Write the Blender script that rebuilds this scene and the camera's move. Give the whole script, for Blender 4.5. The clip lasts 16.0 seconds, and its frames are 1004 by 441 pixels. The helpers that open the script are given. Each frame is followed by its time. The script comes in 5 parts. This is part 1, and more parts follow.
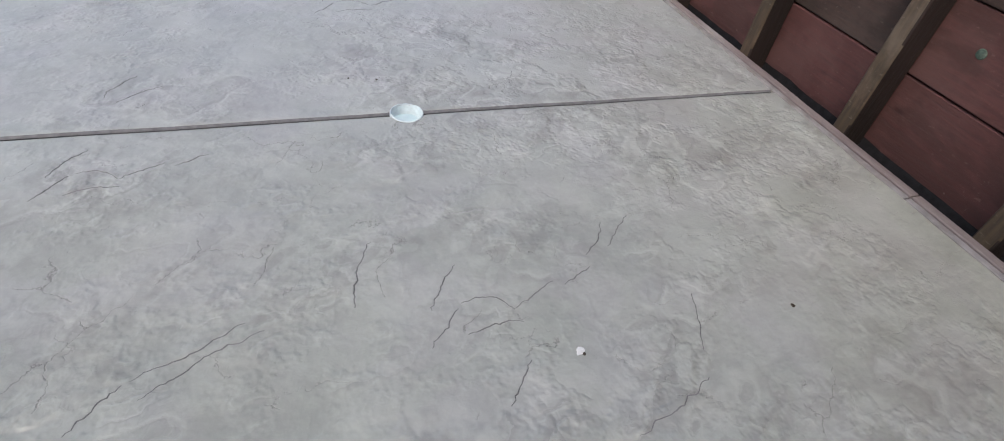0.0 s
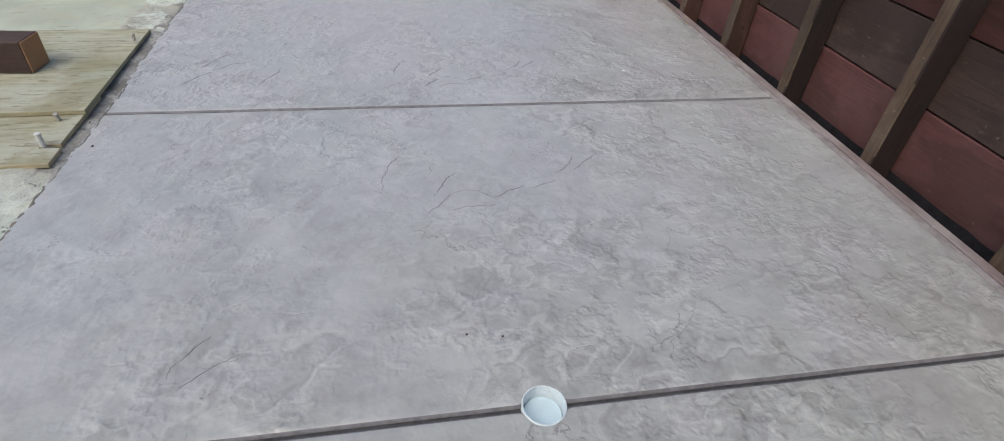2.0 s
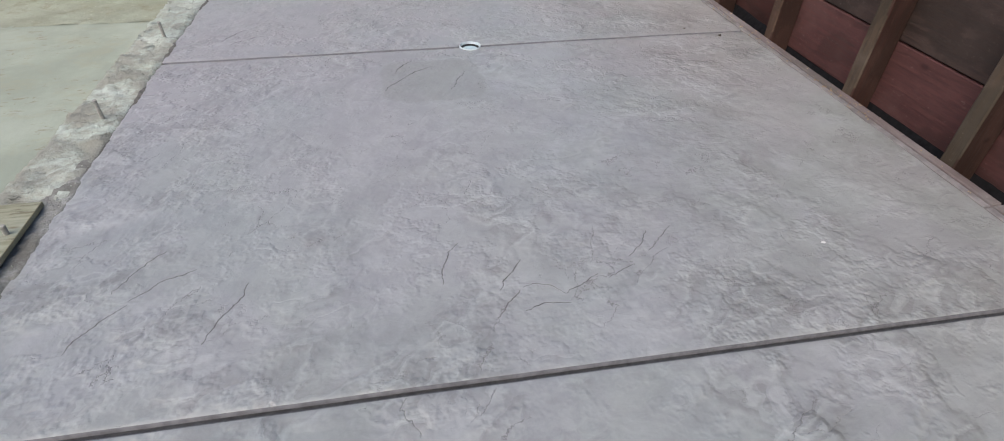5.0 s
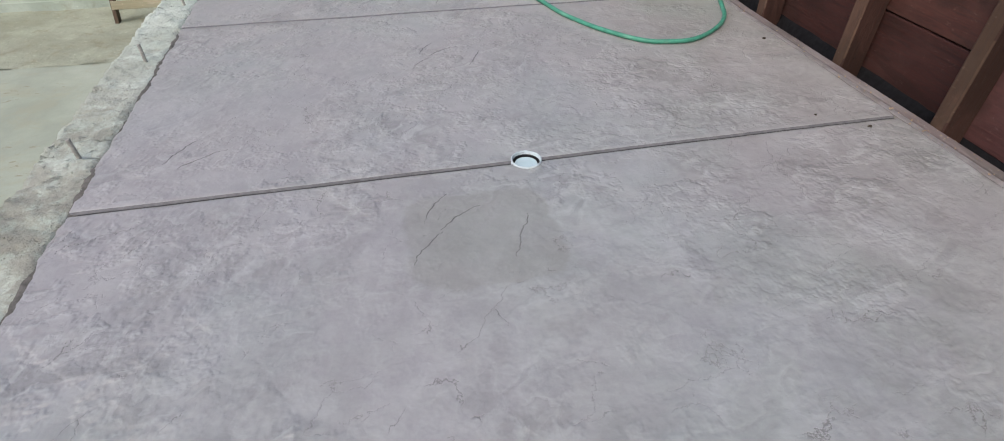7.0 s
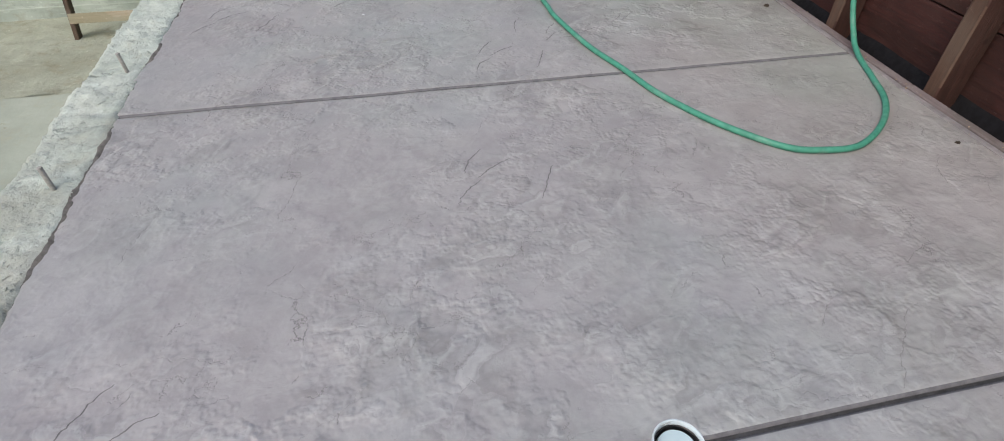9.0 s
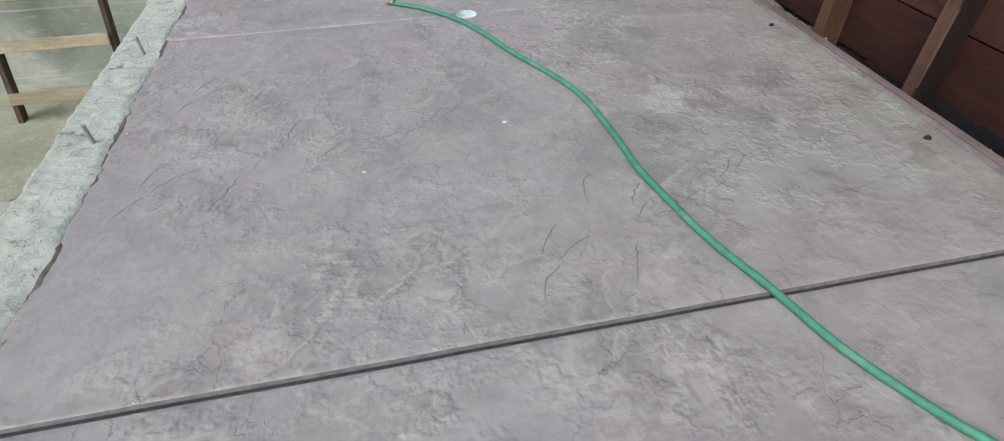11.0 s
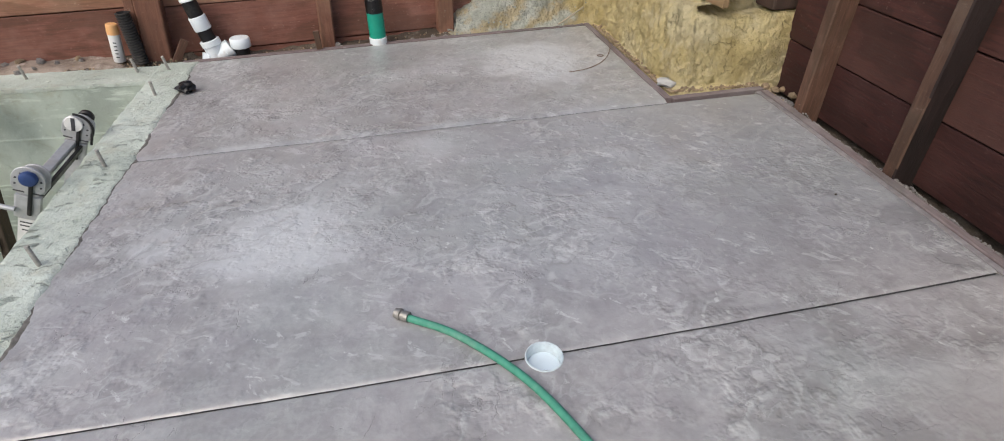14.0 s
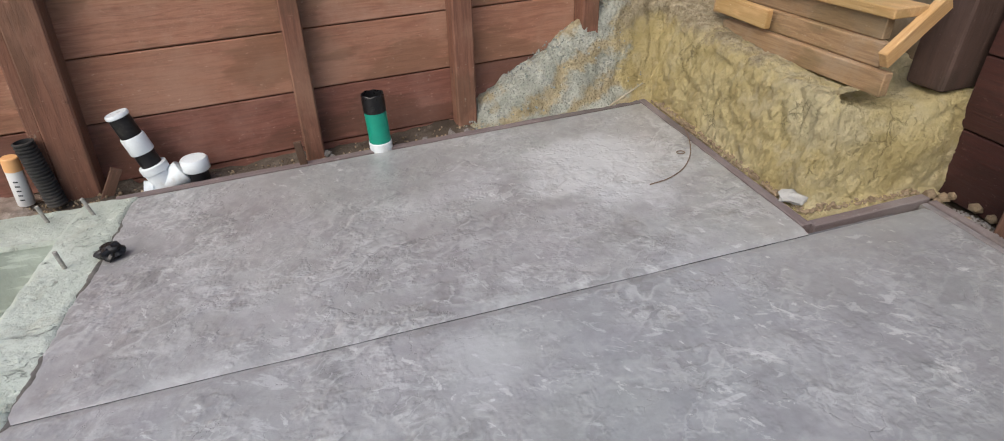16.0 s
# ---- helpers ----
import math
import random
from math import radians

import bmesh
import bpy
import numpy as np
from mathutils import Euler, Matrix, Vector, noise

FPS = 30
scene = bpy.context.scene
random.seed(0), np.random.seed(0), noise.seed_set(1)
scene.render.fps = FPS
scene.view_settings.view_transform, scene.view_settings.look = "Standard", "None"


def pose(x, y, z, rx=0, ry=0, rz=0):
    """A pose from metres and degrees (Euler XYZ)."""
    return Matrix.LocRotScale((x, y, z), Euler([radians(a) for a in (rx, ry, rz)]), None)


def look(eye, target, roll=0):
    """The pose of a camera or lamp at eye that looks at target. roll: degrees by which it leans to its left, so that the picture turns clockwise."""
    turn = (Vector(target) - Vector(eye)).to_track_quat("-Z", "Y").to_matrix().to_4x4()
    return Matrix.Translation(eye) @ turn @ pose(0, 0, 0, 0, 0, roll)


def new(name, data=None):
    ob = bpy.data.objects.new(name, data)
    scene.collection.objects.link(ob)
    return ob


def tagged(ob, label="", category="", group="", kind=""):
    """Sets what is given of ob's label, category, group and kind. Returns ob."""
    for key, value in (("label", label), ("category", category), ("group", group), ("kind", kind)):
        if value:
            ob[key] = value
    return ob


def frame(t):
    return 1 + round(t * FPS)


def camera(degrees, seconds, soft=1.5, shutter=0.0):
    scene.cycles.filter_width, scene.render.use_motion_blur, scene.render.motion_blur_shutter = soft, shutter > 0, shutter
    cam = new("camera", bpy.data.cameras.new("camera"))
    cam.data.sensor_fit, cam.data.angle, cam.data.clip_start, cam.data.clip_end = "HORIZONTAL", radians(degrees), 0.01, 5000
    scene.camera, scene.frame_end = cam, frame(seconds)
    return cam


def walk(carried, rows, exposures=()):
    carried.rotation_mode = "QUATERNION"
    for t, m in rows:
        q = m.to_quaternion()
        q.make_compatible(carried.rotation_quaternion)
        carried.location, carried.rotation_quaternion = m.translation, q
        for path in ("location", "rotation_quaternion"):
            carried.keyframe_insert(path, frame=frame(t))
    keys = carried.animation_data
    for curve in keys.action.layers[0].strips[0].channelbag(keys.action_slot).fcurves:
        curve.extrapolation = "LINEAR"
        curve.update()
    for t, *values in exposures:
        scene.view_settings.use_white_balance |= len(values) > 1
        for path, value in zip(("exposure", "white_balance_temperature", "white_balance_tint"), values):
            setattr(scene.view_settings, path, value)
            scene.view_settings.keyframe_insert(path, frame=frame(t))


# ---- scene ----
cam = camera(83.1, 16.0, 1.0)
METRES, EYE, TILT, LEAN, TURN = 9.286, 1.061, 0.0, 0.0, -25.3
ROWS = [
    (0.0, 0.0, 0.0, 0.0, 6.87, -42.87, -7.46),
    (0.5, 0.0003, 0.0266, 0.0032, 8.5, -41.69, -5.86),
    (1.0, -0.0051, 0.0479, 0.0079, 10.56, -41.08, -3.51),
    (1.5, -0.0213, 0.0659, 0.0114, 13.72, -39.71, -3.38),
    (2.0, -0.0362, 0.0846, 0.0152, 15.37, -38.5, -3.49),
    (2.5, -0.0413, 0.1048, 0.0122, 15.7, -38.48, -2.95),
    (3.0, -0.0478, 0.1251, 0.0112, 15.94, -38.52, -2.28),
    (3.5, -0.0653, 0.1491, 0.0084, 16.81, -39.23, -1.81),
    (4.0, -0.0842, 0.1753, 0.0106, 16.59, -39.19, -1.51),
    (4.5, -0.0972, 0.2024, 0.0089, 15.6, -39.18, -1.15),
    (5.0, -0.1108, 0.2306, 0.01, 15.37, -38.89, -0.9),
    (7.5, -0.1909, 0.3702, 0.0073, 13.41, -40.16, -0.2),
    (8.0, -0.206, 0.3972, 0.0067, 13.78, -41.64, -0.72),
    (10.5, -0.2755, 0.5461, 0.0097, 12.96, -41.6, -0.26),
    (11.0, -0.2879, 0.5757, 0.0117, 12.71, -40.95, 0.06),
    (11.5, -0.3055, 0.6088, 0.0128, 12.48, -40.44, 0.34),
    (12.0, -0.3162, 0.6414, 0.0135, 12.25, -39.91, 0.13),
    (12.5, -0.3234, 0.6797, 0.0176, 12.08, -38.66, -0.18),
    (13.0, -0.3341, 0.7099, 0.0185, 12.82, -37.14, 0.14),
    (13.5, -0.3546, 0.7446, 0.0226, 13.37, -35.89, 0.08),
    (14.0, -0.3658, 0.7736, 0.0214, 13.83, -35.39, -0.41),
    (14.5, -0.3765, 0.8067, 0.0253, 14.58, -34.8, -0.19),
    (15.0, -0.3889, 0.8287, 0.0262, 15.23, -33.51, 0.4),
    (15.5, -0.4113, 0.8546, 0.0265, 14.76, -32.37, 1.03),
    (16.0, -0.4262, 0.8881, 0.0195, 11.22, -32.64, 2.02),
]
EXPOSURES = [(0.0, 0.60), (2.0, 0.41), (4.0, 0.28), (8.0, 0.20), (12.5, 0.10), (14.5, 0.13), (16.0, 0.16)]
walk(cam, [(t, pose(0, 0, EYE, TILT, LEAN, TURN) @ pose(METRES * x, METRES * y, METRES * z, 90 + pitch, roll, yaw)) for t, x, y, z, yaw, pitch, roll in ROWS], EXPOSURES)

# ---- world and light: a bright overcast sky with a soft, high sun ----
world = bpy.data.worlds.new("sky")
scene.world = world
world.use_nodes = True
wn, wl = world.node_tree.nodes, world.node_tree.links
sky = wn.new("ShaderNodeTexSky")
sky.sky_type, sky.sun_disc = "NISHITA", False
SUN_UP, SUN_ROUND = radians(50), radians(-137)
sky.sun_elevation, sky.sun_rotation = SUN_UP, SUN_ROUND
sky.air_density, sky.dust_density, sky.ozone_density = 1.0, 4.0, 1.0
wl.new(sky.outputs["Color"], wn["Background"].inputs["Color"])
wn["Background"].inputs["Strength"].default_value = 0.15
sun = new("sun", bpy.data.lights.new("sun", "SUN"))
sun.data.energy, sun.data.angle, sun.data.color = 1.5, radians(60), (1.0, 0.965, 0.92)
toward = Vector((math.sin(SUN_ROUND) * math.cos(SUN_UP), math.cos(SUN_ROUND) * math.cos(SUN_UP), math.sin(SUN_UP)))
sun.matrix_world = look(toward * 30, (0, 0, 0))


# ---- materials ----
class Nodes:
    """A small wrapper round one material's node tree."""

    def __init__(self, name, rough=0.8, metal=0.0, spec=0.4):
        self.mat = bpy.data.materials.new(name)
        self.mat.use_nodes = True
        self.t = self.mat.node_tree
        self.b = self.t.nodes["Principled BSDF"]
        self.b.inputs["Roughness"].default_value = rough
        self.b.inputs["Metallic"].default_value = metal
        self.b.inputs["Specular IOR Level"].default_value = spec
        self.co = self.t.nodes.new("ShaderNodeTexCoord").outputs["Object"]

    def put(self, socket, value):
        if isinstance(value, bpy.types.NodeSocket):
            self.t.links.new(value, socket)
        else:
            socket.default_value = value

    def moved(self, scale=(1, 1, 1), turn=(0, 0, 0), offset=None):
        n = self.t.nodes.new("ShaderNodeMapping")
        self.put(n.inputs["Vector"], self.co)
        n.inputs["Scale"].default_value = scale
        n.inputs["Rotation"].default_value = [radians(a) for a in turn]
        if offset is not None:
            self.put(n.inputs["Location"], offset)
        return n.outputs[0]

    def slanted(self, degrees, along_, across, offset=(0, 0, 0)):
        """Coordinates turned so that x runs at that angle, then stretched."""
        a = self.t.nodes.new("ShaderNodeMapping")
        self.put(a.inputs["Vector"], self.co)
        a.inputs["Rotation"].default_value = (0, 0, radians(-degrees))
        b = self.t.nodes.new("ShaderNodeMapping")
        self.put(b.inputs["Vector"], a.outputs[0])
        b.inputs["Scale"].default_value = (along_, across, 1)
        b.inputs["Location"].default_value = offset
        return b.outputs[0]

    def noise(self, scale, detail=4.0, rough=0.55, distort=0.0, at=None, colour=False):
        n = self.t.nodes.new("ShaderNodeTexNoise")
        self.put(n.inputs["Vector"], self.co if at is None else at)
        n.inputs["Scale"].default_value, n.inputs["Detail"].default_value = scale, detail
        n.inputs["Roughness"].default_value, n.inputs["Distortion"].default_value = rough, distort
        return n.outputs["Color" if colour else "Fac"]

    def cells(self, scale, feature="DISTANCE_TO_EDGE", at=None, rand=1.0):
        n = self.t.nodes.new("ShaderNodeTexVoronoi")
        n.feature = feature
        self.put(n.inputs["Vector"], self.co if at is None else at)
        n.inputs["Scale"].default_value = scale
        n.inputs["Randomness"].default_value = rand
        return n.outputs["Color" if feature == "COLOR" else "Distance"]

    def maths(self, op, a, b=0.0, c=0.0):
        n = self.t.nodes.new("ShaderNodeMath")
        n.operation = op
        for i, v in enumerate((a, b, c)):
            self.put(n.inputs[i], v)
        return n.outputs[0]

    def vec(self, op, a, b):
        n = self.t.nodes.new("ShaderNodeVectorMath")
        n.operation = op
        self.put(n.inputs[0], a)
        if op == "SCALE":
            self.put(n.inputs["Scale"], b)
        else:
            self.put(n.inputs[1], b)
        return n.outputs[0]

    def span(self, v, lo, hi, to_lo=0.0, to_hi=1.0, smooth=True):
        n = self.t.nodes.new("ShaderNodeMapRange")
        n.interpolation_type = "SMOOTHSTEP" if smooth else "LINEAR"
        self.put(n.inputs["Value"], v)
        for k, x in zip(("From Min", "From Max", "To Min", "To Max"), (lo, hi, to_lo, to_hi)):
            self.put(n.inputs[k], x)
        return n.outputs[0]

    def mix(self, fac, a, b, mode="MIX"):
        n = self.t.nodes.new("ShaderNodeMix")
        n.data_type, n.blend_type = "RGBA", mode
        self.put(n.inputs["Factor"], fac)
        for key, v in (("A", a), ("B", b)):
            s = [i for i in n.inputs if i.name == key and i.type == "RGBA"][0]
            self.put(s, (*v, 1) if isinstance(v, tuple) and len(v) == 3 else v)
        return [o for o in n.outputs if o.type == "RGBA"][0]

    def xyz(self):
        n = self.t.nodes.new("ShaderNodeSeparateXYZ")
        self.put(n.inputs[0], self.co)
        return n.outputs

    def chance(self):
        return self.t.nodes.new("ShaderNodeObjectInfo").outputs["Random"]

    def colour(self, c):
        self.put(self.b.inputs["Base Color"], (*c, 1) if isinstance(c, tuple) else c)

    def bump(self, height, strength=0.5, distance=0.01, after=None):
        n = self.t.nodes.new("ShaderNodeBump")
        n.inputs["Strength"].default_value, n.inputs["Distance"].default_value = strength, distance
        self.put(n.inputs["Height"], height)
        if after is not None:
            self.put(n.inputs["Normal"], after)
        self.put(self.b.inputs["Normal"], n.outputs[0])
        return n.outputs[0]


def plain(name, colour, rough=0.5, metal=0.0, vary=0.25, scale=20.0, bump=0.15, spec=0.4, dirt=None):
    """A painted, plastic or metal surface with dust and fine unevenness."""
    n = Nodes(name, rough, metal, spec)
    a = n.noise(scale, 5)
    c = n.mix(n.span(a, 0.3, 0.75), colour, tuple(x * (1 - vary) for x in colour))
    if dirt:
        c = n.mix(n.span(n.noise(scale * 0.35, 6, 0.65), 0.5, 0.72), c, dirt)
    n.colour(c)
    n.put(n.b.inputs["Roughness"], n.span(n.noise(scale * 2, 3), 0.3, 0.7, max(rough - 0.1, 0.03), min(rough + 0.12, 1)))
    n.bump(n.noise(scale * 6, 3), bump, 0.002)
    return n.mat


def stamped_concrete():
    """Grey stamped concrete, mauve further on: slate-like flaked skin, hairline folds, blotchy release pigment."""
    n = Nodes("stamped_concrete", 0.6, 0, 1.0)
    x, y, z = n.xyz()
    further = n.span(y, 2.4, 5.6)
    last = n.span(y, 7.6, 9.4)

    def shaken(at, scale, amount, detail=4.0):
        return n.vec("ADD", at, n.vec("SCALE", n.vec("SUBTRACT", n.noise(scale, detail, 0.6, colour=True), (0.5, 0.5, 0.5)), amount))

    def spot(scale, lo, hi, ox, oy, detail=5.0, rough=0.62, twist=0.0):
        return n.span(n.noise(scale, detail, rough, twist, at=n.moved(offset=(ox, oy, 1.0))), lo, hi)

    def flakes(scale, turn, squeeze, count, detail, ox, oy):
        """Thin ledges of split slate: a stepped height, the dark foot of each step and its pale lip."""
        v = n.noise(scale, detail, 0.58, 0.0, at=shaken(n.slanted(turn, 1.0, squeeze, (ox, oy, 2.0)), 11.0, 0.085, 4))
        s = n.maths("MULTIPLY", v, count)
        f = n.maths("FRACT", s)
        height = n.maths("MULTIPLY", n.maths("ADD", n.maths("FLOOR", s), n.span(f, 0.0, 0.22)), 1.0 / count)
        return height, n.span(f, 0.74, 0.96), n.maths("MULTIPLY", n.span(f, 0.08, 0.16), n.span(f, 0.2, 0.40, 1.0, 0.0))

    slant = shaken(n.slanted(20, 1.0, 1.2), 3.0, 0.25)
    many = spot(1.5, 0.40, 0.60, 7.0, 3.0)
    some = n.maths("MULTIPLY", spot(3.1, 0.47, 0.58, 2.0, 5.0, 4), n.maths("ADD", 0.35, n.maths("MULTIPLY", many, 0.65)))
    some2 = n.maths("MULTIPLY", spot(5.0, 0.46, 0.57, 1.0, 13.0, 4), n.maths("ADD", 0.3, n.maths("MULTIPLY", many, 0.7)))
    high1, foot1, lip1 = flakes(1.8, 44, 1.7, 8.0, 3.2, 0.0, 0.0)
    high2, foot2, lip2 = flakes(4.2, 14, 1.6, 6.0, 2.5, 4.0, 8.0)
    high3, foot3, lip3 = flakes(10.0, 38, 1.5, 4.0, 3.0, 9.0, 3.0)
    # hairline folds that run aslant, broken into short lengths
    at1 = shaken(n.slanted(55, 0.9, 2.2), 6.0, 0.26, 6)
    edge = n.cells(1.9, at=at1)
    gate = spot(4.6, 0.56, 0.60, 2.0, 9.0, 3, 0.5)
    fold = n.maths("MULTIPLY", n.span(edge, 0.0012, 0.0055, 1.0, 0.0), gate)
    at2 = shaken(n.slanted(12, 0.8, 2.0, (5.0, 2.0, 0.0)), 7.0, 0.28, 6)
    edge2 = n.cells(3.2, at=at2)
    gate2 = spot(5.2, 0.555, 0.60, 5.0, 1.0, 3, 0.5)
    fold2 = n.maths("MULTIPLY", n.span(edge2, 0.002, 0.008, 1.0, 0.0), gate2)
    folds = n.maths("MAXIMUM", fold, n.maths("MULTIPLY", fold2, 0.65))
    # colour: cool grey with mauve and greenish clouds
    cloud = n.span(n.noise(1.7, 6, 0.6), 0.36, 0.66)
    c = n.mix(cloud, (0.300, 0.310, 0.308), (0.366, 0.380, 0.380))
    tint = spot(2.9, 0.47, 0.56, 13.0, 6.0, 6, 0.58, 0.3)
    c = n.mix(n.maths("MULTIPLY", tint, 0.5), c, (0.368, 0.360, 0.388))
    tint2 = spot(4.2, 0.52, 0.58, 3.0, 17.0, 6, 0.6, 0.4)
    c = n.mix(n.maths("MULTIPLY", tint2, 0.5), c, (0.305, 0.320, 0.306))
    warm = spot(1.8, 0.47, 0.72, 11.0, 2.0, 6, 0.64)
    c = n.mix(n.maths("MULTIPLY", warm, 0.4), c, (0.305, 0.300, 0.278))
    mauve = n.maths("MULTIPLY", n.maths("ADD", 0.06, n.maths("MULTIPLY", n.maths("SUBTRACT", further, n.maths("MULTIPLY", n.span(y, 8.6, 10.6), 0.5)), 0.74)), spot(0.9, 0.34, 0.60, 1.0, 21.0, 6))
    c = n.mix(mauve, c, (0.356, 0.316, 0.330))
    side = n.maths("MULTIPLY", n.span(n.maths("ADD", x, n.maths("MULTIPLY", n.noise(2.0, 5), 0.5)), -0.85, -0.45, 1.0, 0.0), n.span(y, 3.0, 5.5))
    c = n.mix(n.maths("MULTIPLY", side, 0.40), c, (0.350, 0.305, 0.318))
    mott = n.span(n.noise(5.4, 7, 0.64, 0.3, at=slant), 0.36, 0.66)
    c = n.mix(0.20, c, n.mix(mott, (0.19, 0.19, 0.188), (0.485, 0.49, 0.495)))
    fleck = n.span(n.noise(15.0, 5, 0.6, 0.3), 0.38, 0.64)
    c = n.mix(n.maths("ADD", 0.085, n.maths("MULTIPLY", last, 0.06)), c, n.mix(fleck, (0.15, 0.148, 0.145), (0.54, 0.545, 0.55)))
    grit = n.span(n.noise(80.0, 5, 0.72), 0.3, 0.7)
    c = n.mix(0.06, c, n.mix(grit, (0.17, 0.165, 0.165), (0.54, 0.535, 0.535)))
    # brown-grey release powder left in the flaked areas
    c = n.mix(n.maths("MULTIPLY", n.maths("MULTIPLY", some, spot(8.0, 0.42, 0.62, 5.0, 2.0, 6, 0.68)), 0.46), c, (0.205, 0.196, 0.190))
    # dark blotches, strengthened towards the retaining wall: its shade put into the colour
    dusk = n.maths("MULTIPLY", spot(2.4, 0.49, 0.62, 4.0, 4.0, 7, 0.68), n.maths("MULTIPLY", n.span(y, 5.6, 8.4, 0.35, 1.15), n.span(x, -0.4, 1.6, 0.65, 1.25)))
    c = n.mix(n.maths("MULTIPLY", dusk, 0.42), c, (0.215, 0.202, 0.206))
    # one bay turns bluer and darker towards the retaining wall
    slate = n.maths("MULTIPLY", n.maths("MULTIPLY", n.span(y, 9.0, 9.4), n.span(n.maths("SUBTRACT", y, n.maths("MULTIPLY", x, 0.061)), 10.50, 10.53, 1.0, 0.0)), n.span(n.maths("ADD", x, n.maths("MULTIPLY", n.noise(1.6, 5), 0.8)), 0.3, 1.5))
    c = n.mix(n.maths("MULTIPLY", slate, 0.42), c, (0.238, 0.240, 0.262))
    # pale dusty bloom, crisp pale flakes and smears on the last bays
    bloom = n.maths("MULTIPLY", spot(1.3, 0.55, 0.64, 8.0, 5.0, 6, 0.62, 0.2), last)
    c = n.mix(n.maths("MULTIPLY", bloom, 0.30), c, (0.45, 0.45, 0.462))
    smear = n.maths("MULTIPLY", n.span(n.noise(9.0, 6, 0.66, 0.7, at=n.slanted(150, 1.0, 2.2)), 0.58, 0.63), n.maths("MULTIPLY", last, spot(1.7, 0.44, 0.58, 3.0, 2.0, 4, 0.6)))
    c = n.mix(n.maths("MULTIPLY", smear, 0.6), c, (0.53, 0.53, 0.54))
    flake = n.maths("MULTIPLY", n.span(n.noise(12.0, 6, 0.66, 0.5, at=n.slanted(130, 1.0, 1.8, (2.0, 6.0, 0.0))), 0.61, 0.645), n.maths("MULTIPLY", last, spot(2.1, 0.46, 0.56, 6.0, 12.0, 4, 0.6)))
    c = n.mix(n.maths("MULTIPLY", flake, 0.72), c, (0.60, 0.60, 0.60))
    # dusty spots where something stood
    for sx, sy, r, k, hard in ((-0.45, 9.72, 0.33, 0.90, 0.35), (0.95, 11.36, 0.44, 0.95, 0.40), (0.97, 7.87, 0.11, 0.55, 0.70), (1.03, 7.95, 0.08, 0.4, 0.70), (0.15, 10.32, 0.16, 0.4, 0.35), (-0.88, 9.77, 0.12, 0.5, 0.5)):
        off = n.t.nodes.new("ShaderNodeVectorMath")
        off.operation = "DISTANCE"
        n.put(off.inputs[0], n.co)
        off.inputs[1].default_value = (sx, sy, 0.0)
        far = n.maths("ADD", off.outputs["Value"], n.maths("MULTIPLY", n.maths("SUBTRACT", n.noise(4.0, 6, 0.62), 0.5), r * 1.7))
        c = n.mix(n.maths("MULTIPLY", n.span(far, r * hard, r, 1.0, 0.0), k), c, (0.515, 0.52, 0.535))
    # pale lips: highlights along the ledges, put into the colour
    lips = n.maths("MAXIMUM", n.maths("MULTIPLY", lip1, some), n.maths("MULTIPLY", n.maths("MULTIPLY", lip2, some2), 0.9))
    lips = n.maths("MAXIMUM", lips, n.maths("MULTIPLY", n.maths("MULTIPLY", lip3, some2), n.span(y, 7.6, 9.4, 0.45, 0.9)))
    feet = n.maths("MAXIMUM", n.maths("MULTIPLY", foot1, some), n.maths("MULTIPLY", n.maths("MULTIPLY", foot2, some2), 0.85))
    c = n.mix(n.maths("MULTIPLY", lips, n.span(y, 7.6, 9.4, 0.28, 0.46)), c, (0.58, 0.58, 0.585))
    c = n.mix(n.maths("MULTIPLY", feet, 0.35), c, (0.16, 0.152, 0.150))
    # a drying patch with rounded, ragged sides
    ax = n.maths("ABSOLUTE", n.maths("SUBTRACT", x, 0.11))
    ay = n.maths("ABSOLUTE", n.maths("SUBTRACT", y, 4.87))
    rag = n.maths("MULTIPLY", n.maths("SUBTRACT", n.noise(9.0, 6, 0.68), 0.5), 0.11)
    round_ = n.maths("POWER", n.maths("ADD", n.maths("POWER", n.maths("MULTIPLY", ax, 1 / 0.232), 5.0), n.maths("POWER", n.maths("MULTIPLY", ay, 1 / 0.218), 5.0)), 0.2)
    patch = n.span(n.maths("ADD", round_, n.maths("MULTIPLY", rag, 3.2)), 0.95, 1.06, 1.0, 0.0)
    c = n.mix(n.maths("MULTIPLY", patch, 0.41), c, (0.225, 0.218, 0.190))
    c = n.mix(n.maths("MULTIPLY", folds, n.maths("SUBTRACT", 0.62, n.maths("MULTIPLY", last, 0.3))), c, (0.12, 0.112, 0.108))
    c = n.mix(n.span(y, 0.6, 2.4, 1.0, 0.0), c, (1.02, 1.0, 0.905), "MULTIPLY")
    c = n.mix(n.maths("MULTIPLY", n.span(y, 4.5, 7.0), n.span(y, 8.0, 9.5, 1.0, 0.0)), c, (1.008, 1.0, 0.945), "MULTIPLY")
    c = n.mix(1.0, c, (0.920, 0.942, 0.925), "MULTIPLY")
    n.colour(c)
    n.put(n.b.inputs["Roughness"], n.span(mott, 0.0, 1.0, 0.29, 0.46))
    h = n.maths("MULTIPLY", high1, n.maths("ADD", 0.15, n.maths("MULTIPLY", some, 0.85)))
    h = n.maths("ADD", h, n.maths("MULTIPLY", high2, n.maths("ADD", 0.10, n.maths("MULTIPLY", some2, 0.62))))
    h = n.maths("ADD", h, n.maths("MULTIPLY", high3, n.maths("ADD", 0.04, n.maths("MULTIPLY", some2, 0.18))))
    h = n.maths("ADD", h, n.maths("MULTIPLY", folds, -0.22))
